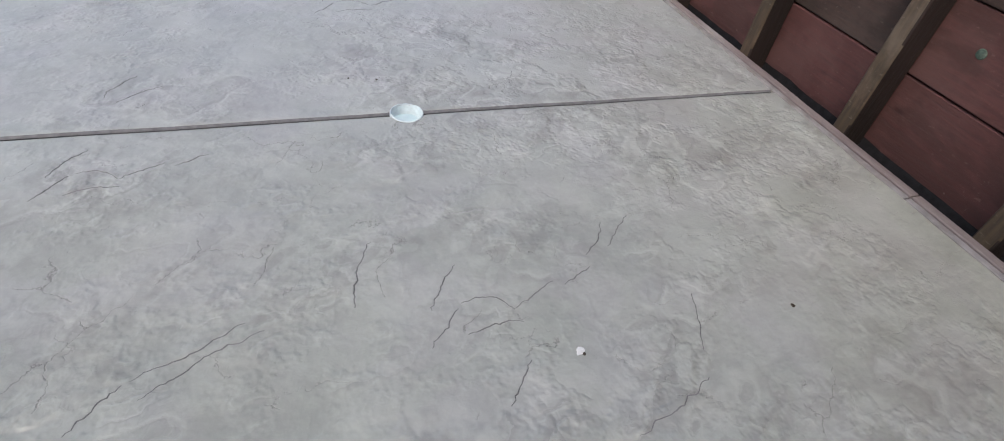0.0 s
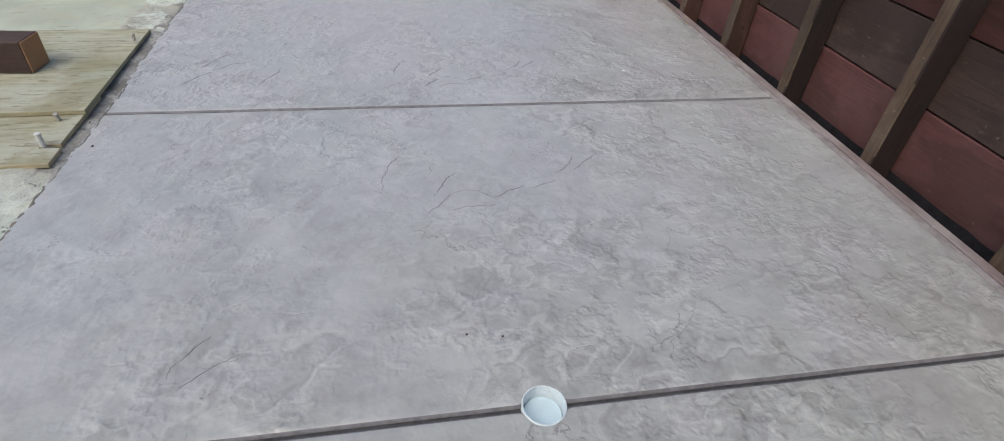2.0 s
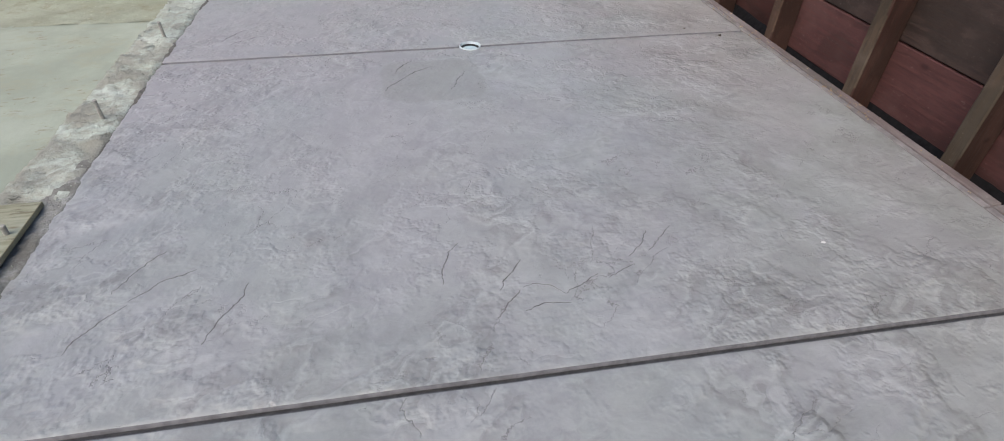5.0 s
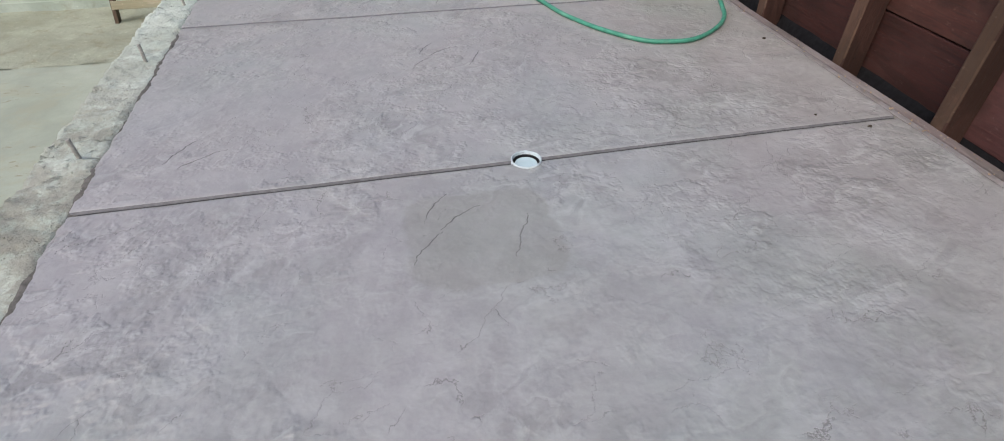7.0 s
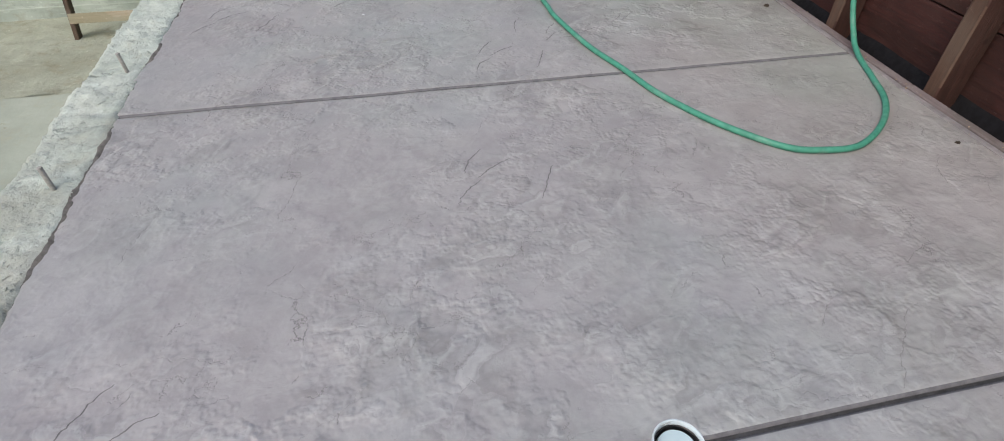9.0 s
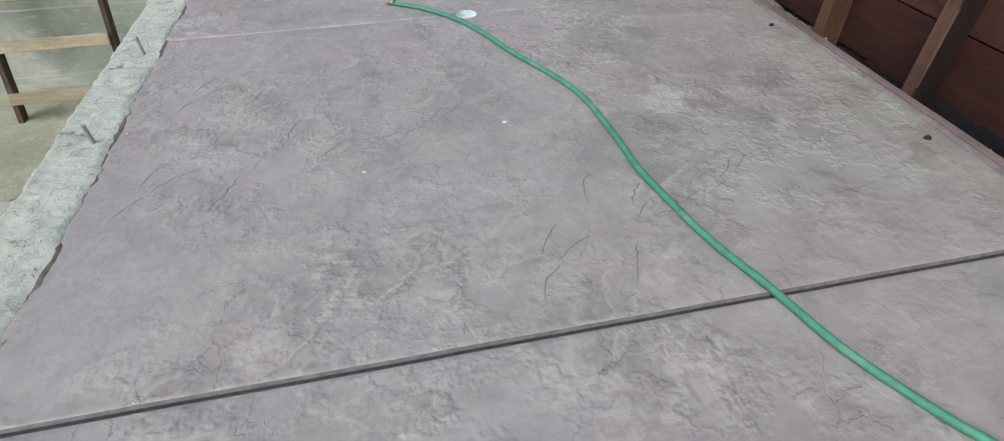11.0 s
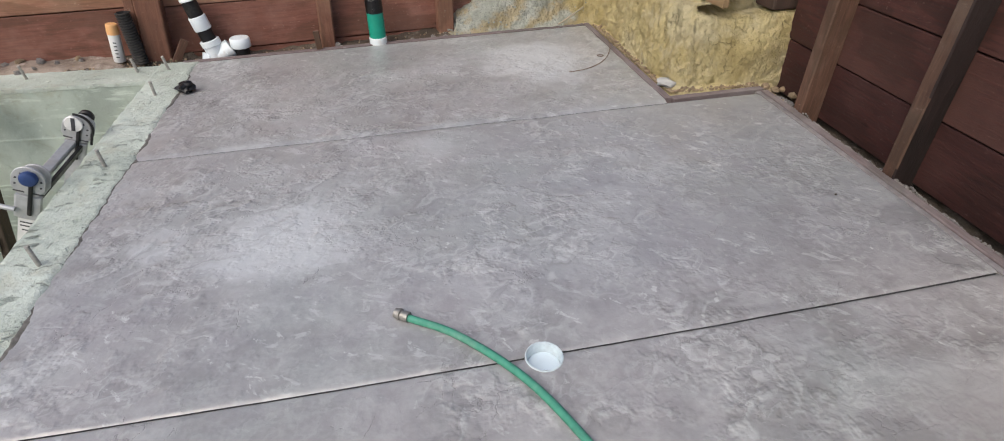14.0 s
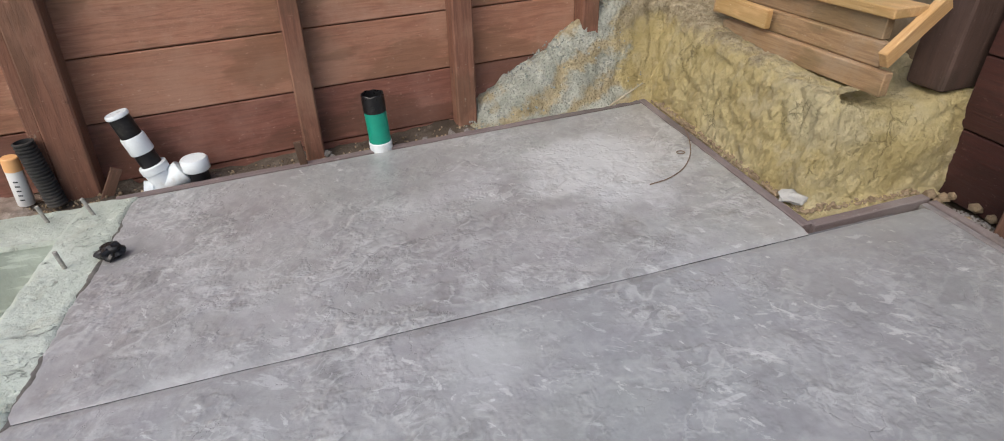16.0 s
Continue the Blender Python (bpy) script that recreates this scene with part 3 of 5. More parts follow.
def turned(profile, seg=28, bm=None, m=None):
    """A body of revolution about z from (radius, height) pairs; radius 0 closes it."""
    bm = bm or bmesh.new()
    m = m or Matrix()
    rings = []
    for r, h in profile:
        if r < 1e-6:
            rings.append([bm.verts.new(m @ Vector((0, 0, h)))])
        else:
            rings.append([bm.verts.new(m @ Vector((r * math.cos(a), r * math.sin(a), h))) for a in (2 * math.pi * k / seg for k in range(seg))])
    for lo, hi in zip(rings, rings[1:]):
        for k in range(seg):
            q = [lo[k % len(lo)], lo[(k + 1) % len(lo)], hi[(k + 1) % len(hi)], hi[k % len(hi)]]
            q = list(dict.fromkeys(q))
            if len(q) > 2:
                bm.faces.new(q)
    return bm


def along(points, radius, seg=10, bm=None, caps=True):
    """A round bar or hose swept along points."""
    bm = bm or bmesh.new()
    pts = [Vector(p) for p in points]
    rings, side = [], None
    for i, p in enumerate(pts):
        d = (pts[min(i + 1, len(pts) - 1)] - pts[max(i - 1, 0)]).normalized()
        if side is None:
            side = d.cross(Vector((0, 0, 1)) if abs(d.z) < 0.9 else Vector((1, 0, 0))).normalized()
        side = (side - d * side.dot(d)).normalized()
        up = d.cross(side)
        r = radius(i / (len(pts) - 1)) if callable(radius) else radius
        rings.append([bm.verts.new(p + r * (math.cos(a) * side + math.sin(a) * up)) for a in (2 * math.pi * k / seg for k in range(seg))])
    for lo, hi in zip(rings, rings[1:]):
        for k in range(seg):
            bm.faces.new((lo[k], lo[(k + 1) % seg], hi[(k + 1) % seg], hi[k]))
    if caps:
        bm.faces.new(list(reversed(rings[0])))
        bm.faces.new(rings[-1])
    return bm


def smooth_line(points, n=12):
    """Catmull-Rom through the points."""
    p = [Vector(q) for q in points]
    p = [2 * p[0] - p[1]] + p + [2 * p[-1] - p[-2]]
    out = []
    for a, b, c, d in zip(p, p[1:], p[2:], p[3:]):
        for k in range(n):
            t = k / n
            out.append(0.5 * (2 * b + (c - a) * t + (2 * a - 5 * b + 4 * c - d) * t * t + (3 * b - a - 3 * c + d) * t ** 3))
    return out + [p[-2]]


def lump(size, seed, squash=0.7, rough=0.35, sub=2):
    """A broken stone or clod."""
    bm = bmesh.new()
    bmesh.ops.create_icosphere(bm, subdivisions=sub, radius=1.0)
    off = Vector((seed * 3.7, seed * 1.3, seed * 7.1))
    for v in bm.verts:
        k = 1 + rough * noise.noise(v.co * 1.3 + off) + rough * 0.5 * noise.noise(v.co * 3.1 + off)
        v.co = Vector((v.co.x * k, v.co.y * k * 0.85, v.co.z * k * squash)) * size
    return bm


def ripple(x, y, amp, f):
    return amp * noise.noise((x * f, y * f, 0.3)) + 0.5 * amp * noise.noise((x * f * 2.3, y * f * 2.3, 5.1))


def sheet(xs, ys, height, bm=None):
    """A grid over xs and ys with height(x, y)."""
    bm = bm or bmesh.new()
    rows = [[bm.verts.new((x, y, height(x, y))) for x in xs] for y in ys]
    for lo, hi in zip(rows, rows[1:]):
        for k in range(len(xs) - 1):
            bm.faces.new((lo[k], lo[k + 1], hi[k + 1], hi[k]))
    return bm


def steps(a, b, d):
    k = max(1, round((b - a) / d))
    return [a + (b - a) * i / k for i in range(k + 1)]


# ---- plan ----
LEFT = -1.17                     # edge of the deck along the pool beam
BEAM_IN = -1.385                 # inner face of the pool beam
BEAM_FAR = 11.43                 # inner face of the beam across the pool's end
POOL_DEEP = -1.30
ROW = 0.295                      # width of a retaining board
BOARDS_UP = 4                    # boards over the foot board
WALL_TOP = 1.24


def edge_x(y):
    """The deck's edge along the retaining wall, which turns out a little."""
    return 1.890 + max(0.0, y - 6.5) * 0.035


def far_y(x):
    """The deck's far edge, which runs askew."""
    return 11.716 + 0.1226 * (x + 1.228)


# joints, each from (LEFT, y) to the other side
JOINTS = [(-0.44, -0.44), (1.618, 1.598), (3.185, 3.175), (5.222, 5.255), (6.835, 6.825), (8.99, 9.058), (10.443, 10.632)]
DRAINS = [(0.343, 1.610), (0.335, 5.242), (0.345, 8.997)]


def gap(y):
    """Half the width of the joint at y; the last ones are tooled finer."""
    return 0.0046 if y < 8 else 0.0024 if y < 10 else 0.0018


deck = base("deck", "pinkish-grey stamped concrete pool deck with tooled joints", "deck", kind="structure")


def ragged(y):
    """How far the deck's pool edge strays from its line."""
    bay = min(1.0, max(0.0, (y - 2.3) / 0.5)) * (1 - min(1.0, max(0.0, (y - 3.3) / 0.7)))
    return 0.018 * bay + 0.012 * noise.noise((y * 5, 0.5, 2.0)) + 0.009 * noise.noise((y * 19, 0.5, 2.0)) + 0.006 * noise.noise((y * 55, 0.5, 2.0))


def slab_top(x, y):
    return ripple(x, y, 0.003, 1.7) + ripple(x + 5, y, 0.0012, 7.0)


def slab(y0, y1, right):
    """One bay of the deck; y0 and y1 give the bounds over x, right its edge over y."""
    bm = bmesh.new()
    us = [0, 0.0012, 0.004] + steps(0.012, 0.988, 0.0105) + [0.996, 0.9988, 1]
    span_ = y1(0) - y0(0)
    lip = [d / span_ for d in (0.0, 0.003, 0.007, 0.014, 0.021, 0.028)]
    vs = lip + steps(0.04 / span_, 1 - 0.04 / span_, 0.0165) + [1 - v for v in reversed(lip)]
    drop = {0: 0.0085, 1: 0.0042, 2: 0.0015, 3: 0.0004}
    trough = {0: 0.0072, 1: 0.0060, 2: 0.0052, 3: 0.0036, 4: 0.0018, 5: 0.0004}
    grid = []
    for j, v in enumerate(vs):
        line = []
        for i, u in enumerate(us):
            xa = LEFT + u * (right((y0(0) + y1(0)) / 2) - LEFT)
            y = (y0(xa) + gap(y0(xa))) * (1 - v) + (y1(xa) - gap(y1(xa))) * v
            x = LEFT + u * (right(y) - LEFT)
            if i < 4:
                x += (1 - i / 4) * ragged(y)
            if i > len(us) - 5:
                x += (1 - (len(us) - 1 - i) / 4) * (0.004 * noise.noise((y * 6, 3.0, 1.0)) + 0.003 * noise.noise((y * 25, 3.0, 1.0)) - 0.001)
            near = min(j, len(vs) - 1 - j)
            side = min(i, len(us) - 1 - i)
            z = slab_top(x, y) - 0.25 * drop.get(side, 0)
            at_ = y0(xa) if j < len(vs) / 2 else y1(xa)
            z -= trough.get(near, 0) if 10 < at_ < 11 else drop.get(near, 0) * (1.0 if y < 8 else 0.6)
            co = Vector((x, y, z))
            for dx, dy in DRAINS:
                d = Vector((x - dx, y - dy))
                if 1e-4 < d.length < 0.052:
                    co.x, co.y = dx + d.x / d.length * 0.0525, dy + d.y / d.length * 0.0525
            line.append(bm.verts.new(co))
        grid.append(line)
    for j, (lo, hi) in enumerate(zip(grid, grid[1:])):
        for k in range(len(us) - 1):
            q = (lo[k], lo[k + 1], hi[k + 1], hi[k])
            mid = sum((p.co for p in q), Vector()) / 4
            if all((mid.xy - Vector(d)).length > 0.0515 for d in DRAINS):
                bm.faces.new(q).material_index = 2 if min(j, len(grid) - 2 - j) < (2 if mid.y < 8 else 0) else 0
    rim = grid[0] + [r[-1] for r in grid[1:]] + list(reversed(grid[-1][:-1])) + [r[0] for r in reversed(grid[1:-1])]
    top = [bm.verts.new(v.co) for v in rim]
    low = [bm.verts.new((v.co.x, v.co.y, -0.10)) for v in rim]
    for k in range(len(rim)):
        a, b = top[k], top[(k + 1) % len(rim)]
        at_drain = any((p.co.xy - Vector(d)).length < 0.0530 for p in (a, b) for d in DRAINS)
        if (a.co - b.co).length > 1e-5 and not at_drain:
            bm.faces.new((b, a, low[k], low[(k + 1) % len(rim)])).material_index = 0 if max(a.co.x, b.co.x) < LEFT + 0.012 else 1
    bmesh.ops.delete(bm, geom=[v for v in bm.verts if not v.link_faces], context="VERTS")
    return bm


def joint_line(k):
    a, b = JOINTS[k]
    return lambda x: a + (b - a) * ((x - LEFT) / 3.1) ** (2.0 if k == 5 else 1.0)


bounds = [lambda x: -2.6] + [joint_line(k) for k in range(len(JOINTS))]
bays = [slab(lo, hi, edge_x) for lo, hi in zip(bounds, bounds[1:])] + [slab(bounds[-1], far_y, lambda y: 1.475)]
for bay in bays:
    me_ = part("slab", bay, M["deck"], deck, smooth=True).data
    me_.materials.append(M["joint"])
    me_.materials.append(M["groove"])
for k in range(len(JOINTS)):
    line = joint_line(k)
    bed = bmesh.new()
    here = [d for d in DRAINS if abs(d[1] - line(d[0])) < 0.1]
    stops = [LEFT + 0.01, 1.885]
    if here:
        stops = [LEFT + 0.01, here[0][0] - 0.057, here[0][0] + 0.057, 1.885]
    for a, b in zip(stops[::2], stops[1::2]):
        xs = steps(a, b, 0.05)
        rows = [[bed.verts.new((x, line(x) + o, -0.011 + ripple(x * 3, o, 0.003, 6.0))) for x in xs] for o in (-0.012, 0.012)]
        for q in range(len(xs) - 1):
            bed.faces.new((rows[0][q], rows[0][q + 1], rows[1][q + 1], rows[1][q]))
    part("joint_bed", bed, M["joint" if k < 6 else "groove"], deck, "dark mortar deep in a tooled joint")

# creases that the stamp mat leaves: ledges with a dark foot, the same pattern wherever the mat was laid
def crease(a, b, lift, bulge, seed):
    """One crooked ledge from a to b in plan; its high side lies to the left of the way."""
    bm = bmesh.new()
    a, b = Vector(a), Vector(b)
    d = b - a
    side = Vector((-d.y, d.x)).normalized()
    cuts = max(6, int(d.length / 0.008))
    rows = []
    for k in range(cuts + 1):
        t = k / cuts
        fade = min(1.0, 4 * t, 4 * (1 - t)) * (0.65 + 0.5 * noise.noise((t * 4, seed, 1.0)))
        way = d.length * (0.055 * noise.noise((t * 3, seed * 1.7, 0.0)) + 0.035 * noise.noise((t * 11, seed, 5.0))) + 0.0035 * noise.noise((t * d.length * 90, seed, 9.0)) + bulge * math.sin(math.pi * t)
        p = a + d * t + side * way
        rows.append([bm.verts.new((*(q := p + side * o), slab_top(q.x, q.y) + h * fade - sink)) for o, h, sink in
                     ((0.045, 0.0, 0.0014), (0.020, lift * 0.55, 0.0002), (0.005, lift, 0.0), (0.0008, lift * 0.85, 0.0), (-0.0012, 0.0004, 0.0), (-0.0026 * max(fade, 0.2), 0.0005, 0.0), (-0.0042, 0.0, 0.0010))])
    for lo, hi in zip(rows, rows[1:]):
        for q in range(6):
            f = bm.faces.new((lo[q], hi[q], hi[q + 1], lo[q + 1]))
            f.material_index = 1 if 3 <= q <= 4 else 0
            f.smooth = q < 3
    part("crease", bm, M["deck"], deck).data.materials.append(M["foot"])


MAT_FOLDS = ((-0.383, -0.109, -0.29, 0.0, 0.0), (-0.356, -0.002, -0.259, 0.142, 0.01), (-0.28, 0.01, -0.146, -0.038, 0.03), (-0.146, -0.038, -0.016, 0.034, 0.0), (0.014, 0.011, 0.12, 0.06, 0.0),
             (0.12, 0.10, 0.23, 0.225, -0.01), (0.20, 0.12, 0.329, 0.238, 0.0), (-0.538, 0.049, -0.47, 0.269, 0.02), (-0.293, -0.092, -0.14, -0.08, 0.012))
SIDE_FOLDS = ((0.0, 0.0, 0.11, 0.15, 0.015), (0.10, 0.16, 0.26, 0.27, 0.01), (0.33, -0.02, 0.42, 0.19, 0.0), (0.05, 0.20, 0.15, 0.36, 0.012))
NEAR_FOLDS = ((0.0, 0.0, 0.083, 0.088, 0.0), (0.09, 0.09, 0.307, 0.19, -0.01), (0.11, 0.04, 0.34, 0.16, 0.01), (1.039, -0.277, 1.271, -0.191, 0.0), (0.807, -0.145, 0.886, -0.05, 0.0), (1.30, -0.12, 1.37, 0.04, 0.0))
LAID = ((MAT_FOLDS, 0.566, 0.785, 0.92), (MAT_FOLDS, 0.50, 2.50, 1.0), (MAT_FOLDS, 0.497, 3.467, 0.86), (SIDE_FOLDS, -0.109, 4.77, 0.9), (SIDE_FOLDS, 0.0, 6.09, 0.8),
        (MAT_FOLDS, 0.86, 7.28, 0.75), (MAT_FOLDS, -0.10, 7.86, 0.8), (MAT_FOLDS, -0.35, 1.42, 0.8), (SIDE_FOLDS, -0.60, 1.64, 0.8), (NEAR_FOLDS, -0.468, 0.657, 1.0), (SIDE_FOLDS, -0.918, 3.426, 1.0),
        (SIDE_FOLDS, -0.996, 5.262, 1.0), (SIDE_FOLDS, -0.981, 8.217, 0.8), (SIDE_FOLDS, -1.05, 7.55, 0.9), (SIDE_FOLDS, 0.2, 6.95, 0.8))
for q, (folds_, ox, oy, size) in enumerate(LAID):
    for k, (xa, ya, xb, yb, bulge) in enumerate(folds_):
        if any(abs(y_ - (oy + size * (ya + yb) / 2)) < 0.07 + size * abs(yb - ya) / 2 for y_, _ in JOINTS):
            continue
        crease((ox + size * xa, oy + size * ya), (ox + size * xb, oy + size * yb), 0.0021 if oy < 7 else 0.0013, bulge * size, 3.1 * k + 0.7 * q)

# ---- edge forms ----


def strip(name, a, b, width, height, material, top, label, parent=None):
    """A board on edge from a to b in plan, its top at that height."""
    a, b = Vector((*a, 0)), Vector((*b, 0))
    d = b - a
    bm = boxed(d.length, width, height, 0.003)
    cuts = max(2, int(d.length / 0.12))
    bmesh.ops.subdivide_edges(bm, edges=[e for e in bm.edges if abs((e.verts[0].co - e.verts[1].co).x) > d.length * 0.8], cuts=cuts)
    for v in bm.verts:
        v.co.y += 0.0025 * noise.noise((v.co.x * 3 + a.y, a.x, 1.0))
        v.co.z += 0.0020 * noise.noise((v.co.x * 4 + a.y, a.x, 9.0))
    mid = (a + b) / 2
    m = Matrix.Translation((mid.x, mid.y, top - height / 2)) @ Matrix.Rotation(math.atan2(d.y, d.x), 4, "Z")
    return part(name, bm, material, parent, label, m)


FORM = "mauve-stained timber form board along the deck's edge"
for a, b in ((-2.6, 0.9), (0.905, 3.6), (3.605, 6.5), (6.505, 9.0), (9.005, 10.66)):
    band = strip("edge_band", (edge_x(a) + 0.0195, a), (edge_x(b) + 0.0195, b), 0.026, 0.10, M["band"], -0.001, "")
    band.data.transform(band.matrix_basis)
    band.matrix_basis = Matrix()
    tagged(band, "narrow tooled concrete band along the deck's edge", "deck edge", "edge bands", "structure")
    gap_strip = strip("edge_gap", (edge_x(a) + 0.001, a), (edge_x(b) + 0.001, b), 0.0105, 0.05, M["crack"], -0.0045, "")
    tagged(gap_strip, "brown fill in the gap along the deck's edge", "deck edge", "edge gaps", "structure")
    f = strip("form_board", (edge_x(a) + 0.056, a), (edge_x(b) + 0.056, b), 0.040, 0.12, M["form"], 0.004, "")
    tagged(f, FORM, "form board", "form boards", "structure")
for a, b in (((1.50, 10.655), (1.497, 12.09)), ((1.5235, 10.662), (2.10, 10.697)), ((-1.26, far_y(-1.26) + 0.024), (1.47, far_y(1.47) + 0.024))):
    f = strip("form_board", a, b, 0.042, 0.12, M["form"], 0.003, "")
    tagged(f, FORM, "form board", "form boards", "structure")

# ---- retaining wall along the deck ----
POST_W, POST_D = 0.068, 0.125


def face_x(y):
    return edge_x(y) + 0.082


wall_e = base("wall_east", "retaining wall of red-stained boards behind timber posts", "retaining wall", kind="structure")
board_mesh = {}


def plank(parent, a, b, row, material, jog=0.0, foot=-0.045, rise=0.0):
    """One retaining board from a to b in plan; z by its row."""
    a, b = Vector((*a, 0)), Vector((*b, 0))
    d = b - a
    key = (round(d.length, 2), material.name, row % 3)
    if key not in board_mesh:
        bm = boxed(d.length - 0.004, 0.040, ROW - 0.007, 0.004)
        bmesh.ops.subdivide_edges(bm, edges=[e for e in bm.edges if abs((e.verts[0].co - e.verts[1].co).x) > d.length * 0.8], cuts=8)
        for v in bm.verts:
            v.co.y += 0.005 * noise.noise((v.co.x * 1.1, row * 3.0, v.co.z * 2))
            v.co.z += 0.002 * noise.noise((v.co.x * 2.1, row * 5.0, 0.0))
        board_mesh[key] = mesh_of("board", bm, material)
    mid = (a + b) / 2
    z = foot + ROW * (row + 0.5)
    m = Matrix.Translation((mid.x, mid.y, z)) @ Matrix.Rotation(math.atan2(d.y, d.x), 4, "Z") @ pose(0, jog, 0, random.uniform(-0.6, 0.6), -rise)
    return part("board", board_mesh[key], None, parent, m=m)


POSTS_E = [-1.27, -0.63, 0.03, 0.67, 1.30, 1.92, 2.58, 3.245, 3.86, 4.455, 5.14, 5.75, 6.43, 7.10, 7.72, 8.36, 9.06, 9.71, 10.385]
post_bm = boxed(POST_W, POST_D, WALL_TOP + 0.4, 0.006)
bmesh.ops.subdivide_edges(post_bm, edges=[e for e in post_bm.edges if abs((e.verts[0].co - e.verts[1].co).z) > 1], cuts=14)
for v in post_bm.verts:
    v.co += 0.004 * Vector((noise.noise((v.co.z * 1.3, v.co.x * 8, 1)), noise.noise((v.co.z * 1.3, v.co.y * 8, 2)), 0))
post_me = mesh_of("post", post_bm, M["post"])
old_me = post_me.copy()
old_me.materials[0] = M["post_old"]
worn_me = post_me.copy()
worn_me.materials[0] = M["post_worn"]
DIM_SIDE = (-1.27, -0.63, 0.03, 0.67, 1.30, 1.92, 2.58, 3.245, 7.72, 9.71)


def side_shaded(me):
    """The same post with shade painted dark on its side toward the deck's near end."""
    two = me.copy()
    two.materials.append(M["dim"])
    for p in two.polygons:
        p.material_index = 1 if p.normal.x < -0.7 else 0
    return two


post_dim, old_dim = side_shaded(post_me), side_shaded(old_me)
# on the other posts that side is a darker red than the front
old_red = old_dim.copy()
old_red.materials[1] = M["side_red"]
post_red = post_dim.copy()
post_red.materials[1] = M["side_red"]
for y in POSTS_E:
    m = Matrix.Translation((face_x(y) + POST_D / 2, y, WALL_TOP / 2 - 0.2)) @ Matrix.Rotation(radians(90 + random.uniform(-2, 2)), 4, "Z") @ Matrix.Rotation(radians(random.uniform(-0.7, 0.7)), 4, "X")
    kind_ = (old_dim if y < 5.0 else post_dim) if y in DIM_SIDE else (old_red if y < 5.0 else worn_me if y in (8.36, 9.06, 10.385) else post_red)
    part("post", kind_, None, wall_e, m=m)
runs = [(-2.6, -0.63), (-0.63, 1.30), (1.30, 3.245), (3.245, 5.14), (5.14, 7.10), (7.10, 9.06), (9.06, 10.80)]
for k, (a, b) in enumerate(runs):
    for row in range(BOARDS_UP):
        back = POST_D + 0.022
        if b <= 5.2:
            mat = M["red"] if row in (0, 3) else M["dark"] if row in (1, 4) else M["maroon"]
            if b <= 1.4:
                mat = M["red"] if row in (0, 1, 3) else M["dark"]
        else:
            # dark copy on the foot row, lit copy above: light painted by row
            mat = M["maroon"] if row == 0 else M["maroon_lit"]
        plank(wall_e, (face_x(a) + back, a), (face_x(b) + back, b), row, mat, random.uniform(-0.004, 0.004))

bolt = turned([(0.0, -0.012), (0.019, -0.012), (0.019, -0.002), (0.016, 0.003), (0.008, 0.006), (0.0, 0.007)], 14)
tagged(part("carriage_bolt", bolt, M["verdigris"], m=pose(2.100, 1.098, 0.418, 0, -90)), "greenish corroded round bolt head in a board", "bolt")

# ---- far retaining wall ----
SK = math.atan(0.1226)


def wall_y(x):
    """The face of the far wall's boards."""
    return 12.05 + 0.1226 * (x + 0.42)


wall_n = base("wall_north", "retaining wall of redwood boards behind timber posts", "retaining wall", kind="structure")
for x, w, back, lean in ((-6.0, 0.092, 0.0595, 0.0), (-4.9, 0.092, 0.0595, 1.0), (-3.75, 0.092, 0.0595, -1.0), (-2.6, 0.092, 0.0595, 0.5), (-1.562, 0.060, 0.040, 6.5), (-1.450, 0.148, 0.0595, 5.5),
                         (-0.398, 0.092, 0.0595, 2.0), (0.424, 0.108, 0.0595, 1.0), (1.16, 0.10, 0.0595, 0.0)):
    bm = boxed(w, 0.115, WALL_TOP + 0.3, 0.008)
    bmesh.ops.subdivide_edges(bm, edges=[e for e in bm.edges if abs((e.verts[0].co - e.verts[1].co).z) > 1], cuts=10)
    for v in bm.verts:
        v.co += 0.004 * Vector((noise.noise((v.co.z * 1.6, v.co.x * 8, x)), noise.noise((v.co.z * 1.6, v.co.y * 8, x + 2)), 0))
        v.co.z += WALL_TOP / 2 + 0.15
    part("post", mesh_of("post", bm, M["post_far"]), None, wall_n, m=Matrix.Translation((x, wall_y(x) - back, -0.28)) @ Matrix.Rotation(SK, 4, "Z") @ Matrix.Rotation(radians(lean), 4, "Y"))
for a, b, up in ((-6.6, -3.75, -0.01), (-3.75, -1.42, -0.01), (-1.42, 0.42, -0.004), (0.42, 2.5, 0.012)):
    for row in range(-1, BOARDS_UP):
        plank(wall_n, (a, wall_y(a) + 0.022), (b, wall_y(b) + 0.022), row, M["brick"] if row < 1 else M["rust"], random.uniform(-0.004, 0.004), up, 0.6)

# ---- pool shell ----
pool = base("pool", "unfinished concrete pool shell with form lines on its walls", "pool", kind="structure")


def beam_top(x, y):
    rough = 1.25 - 0.75 * min(1.0, max(0.0, (y - 7.8) / 1.5))
    return 0.004 + rough * (ripple(x, y, 0.007, 5.0) + ripple(x, y, 0.0075, 14.0) + ripple(x, y, 0.0085, 36.0))


def crumb(y, f=7.0):
    return 0.012 * noise.noise((y * f, 1.0, 4.0)) + 0.008 * noise.noise((y * f * 3, 1.0, 4.0))


def silted(y, k):
    """Trodden silt lies along the plywood's edge and thins out to crumbs past its ends."""
    past = max(0.0, y - 3.9, 2.4 * (2.85 - y))
    return past < 0.5 and k > 7 + 16 * past + (2 + 9 * min(past, 0.3)) * noise.noise((y * 14, k * 0.7, 5.0))


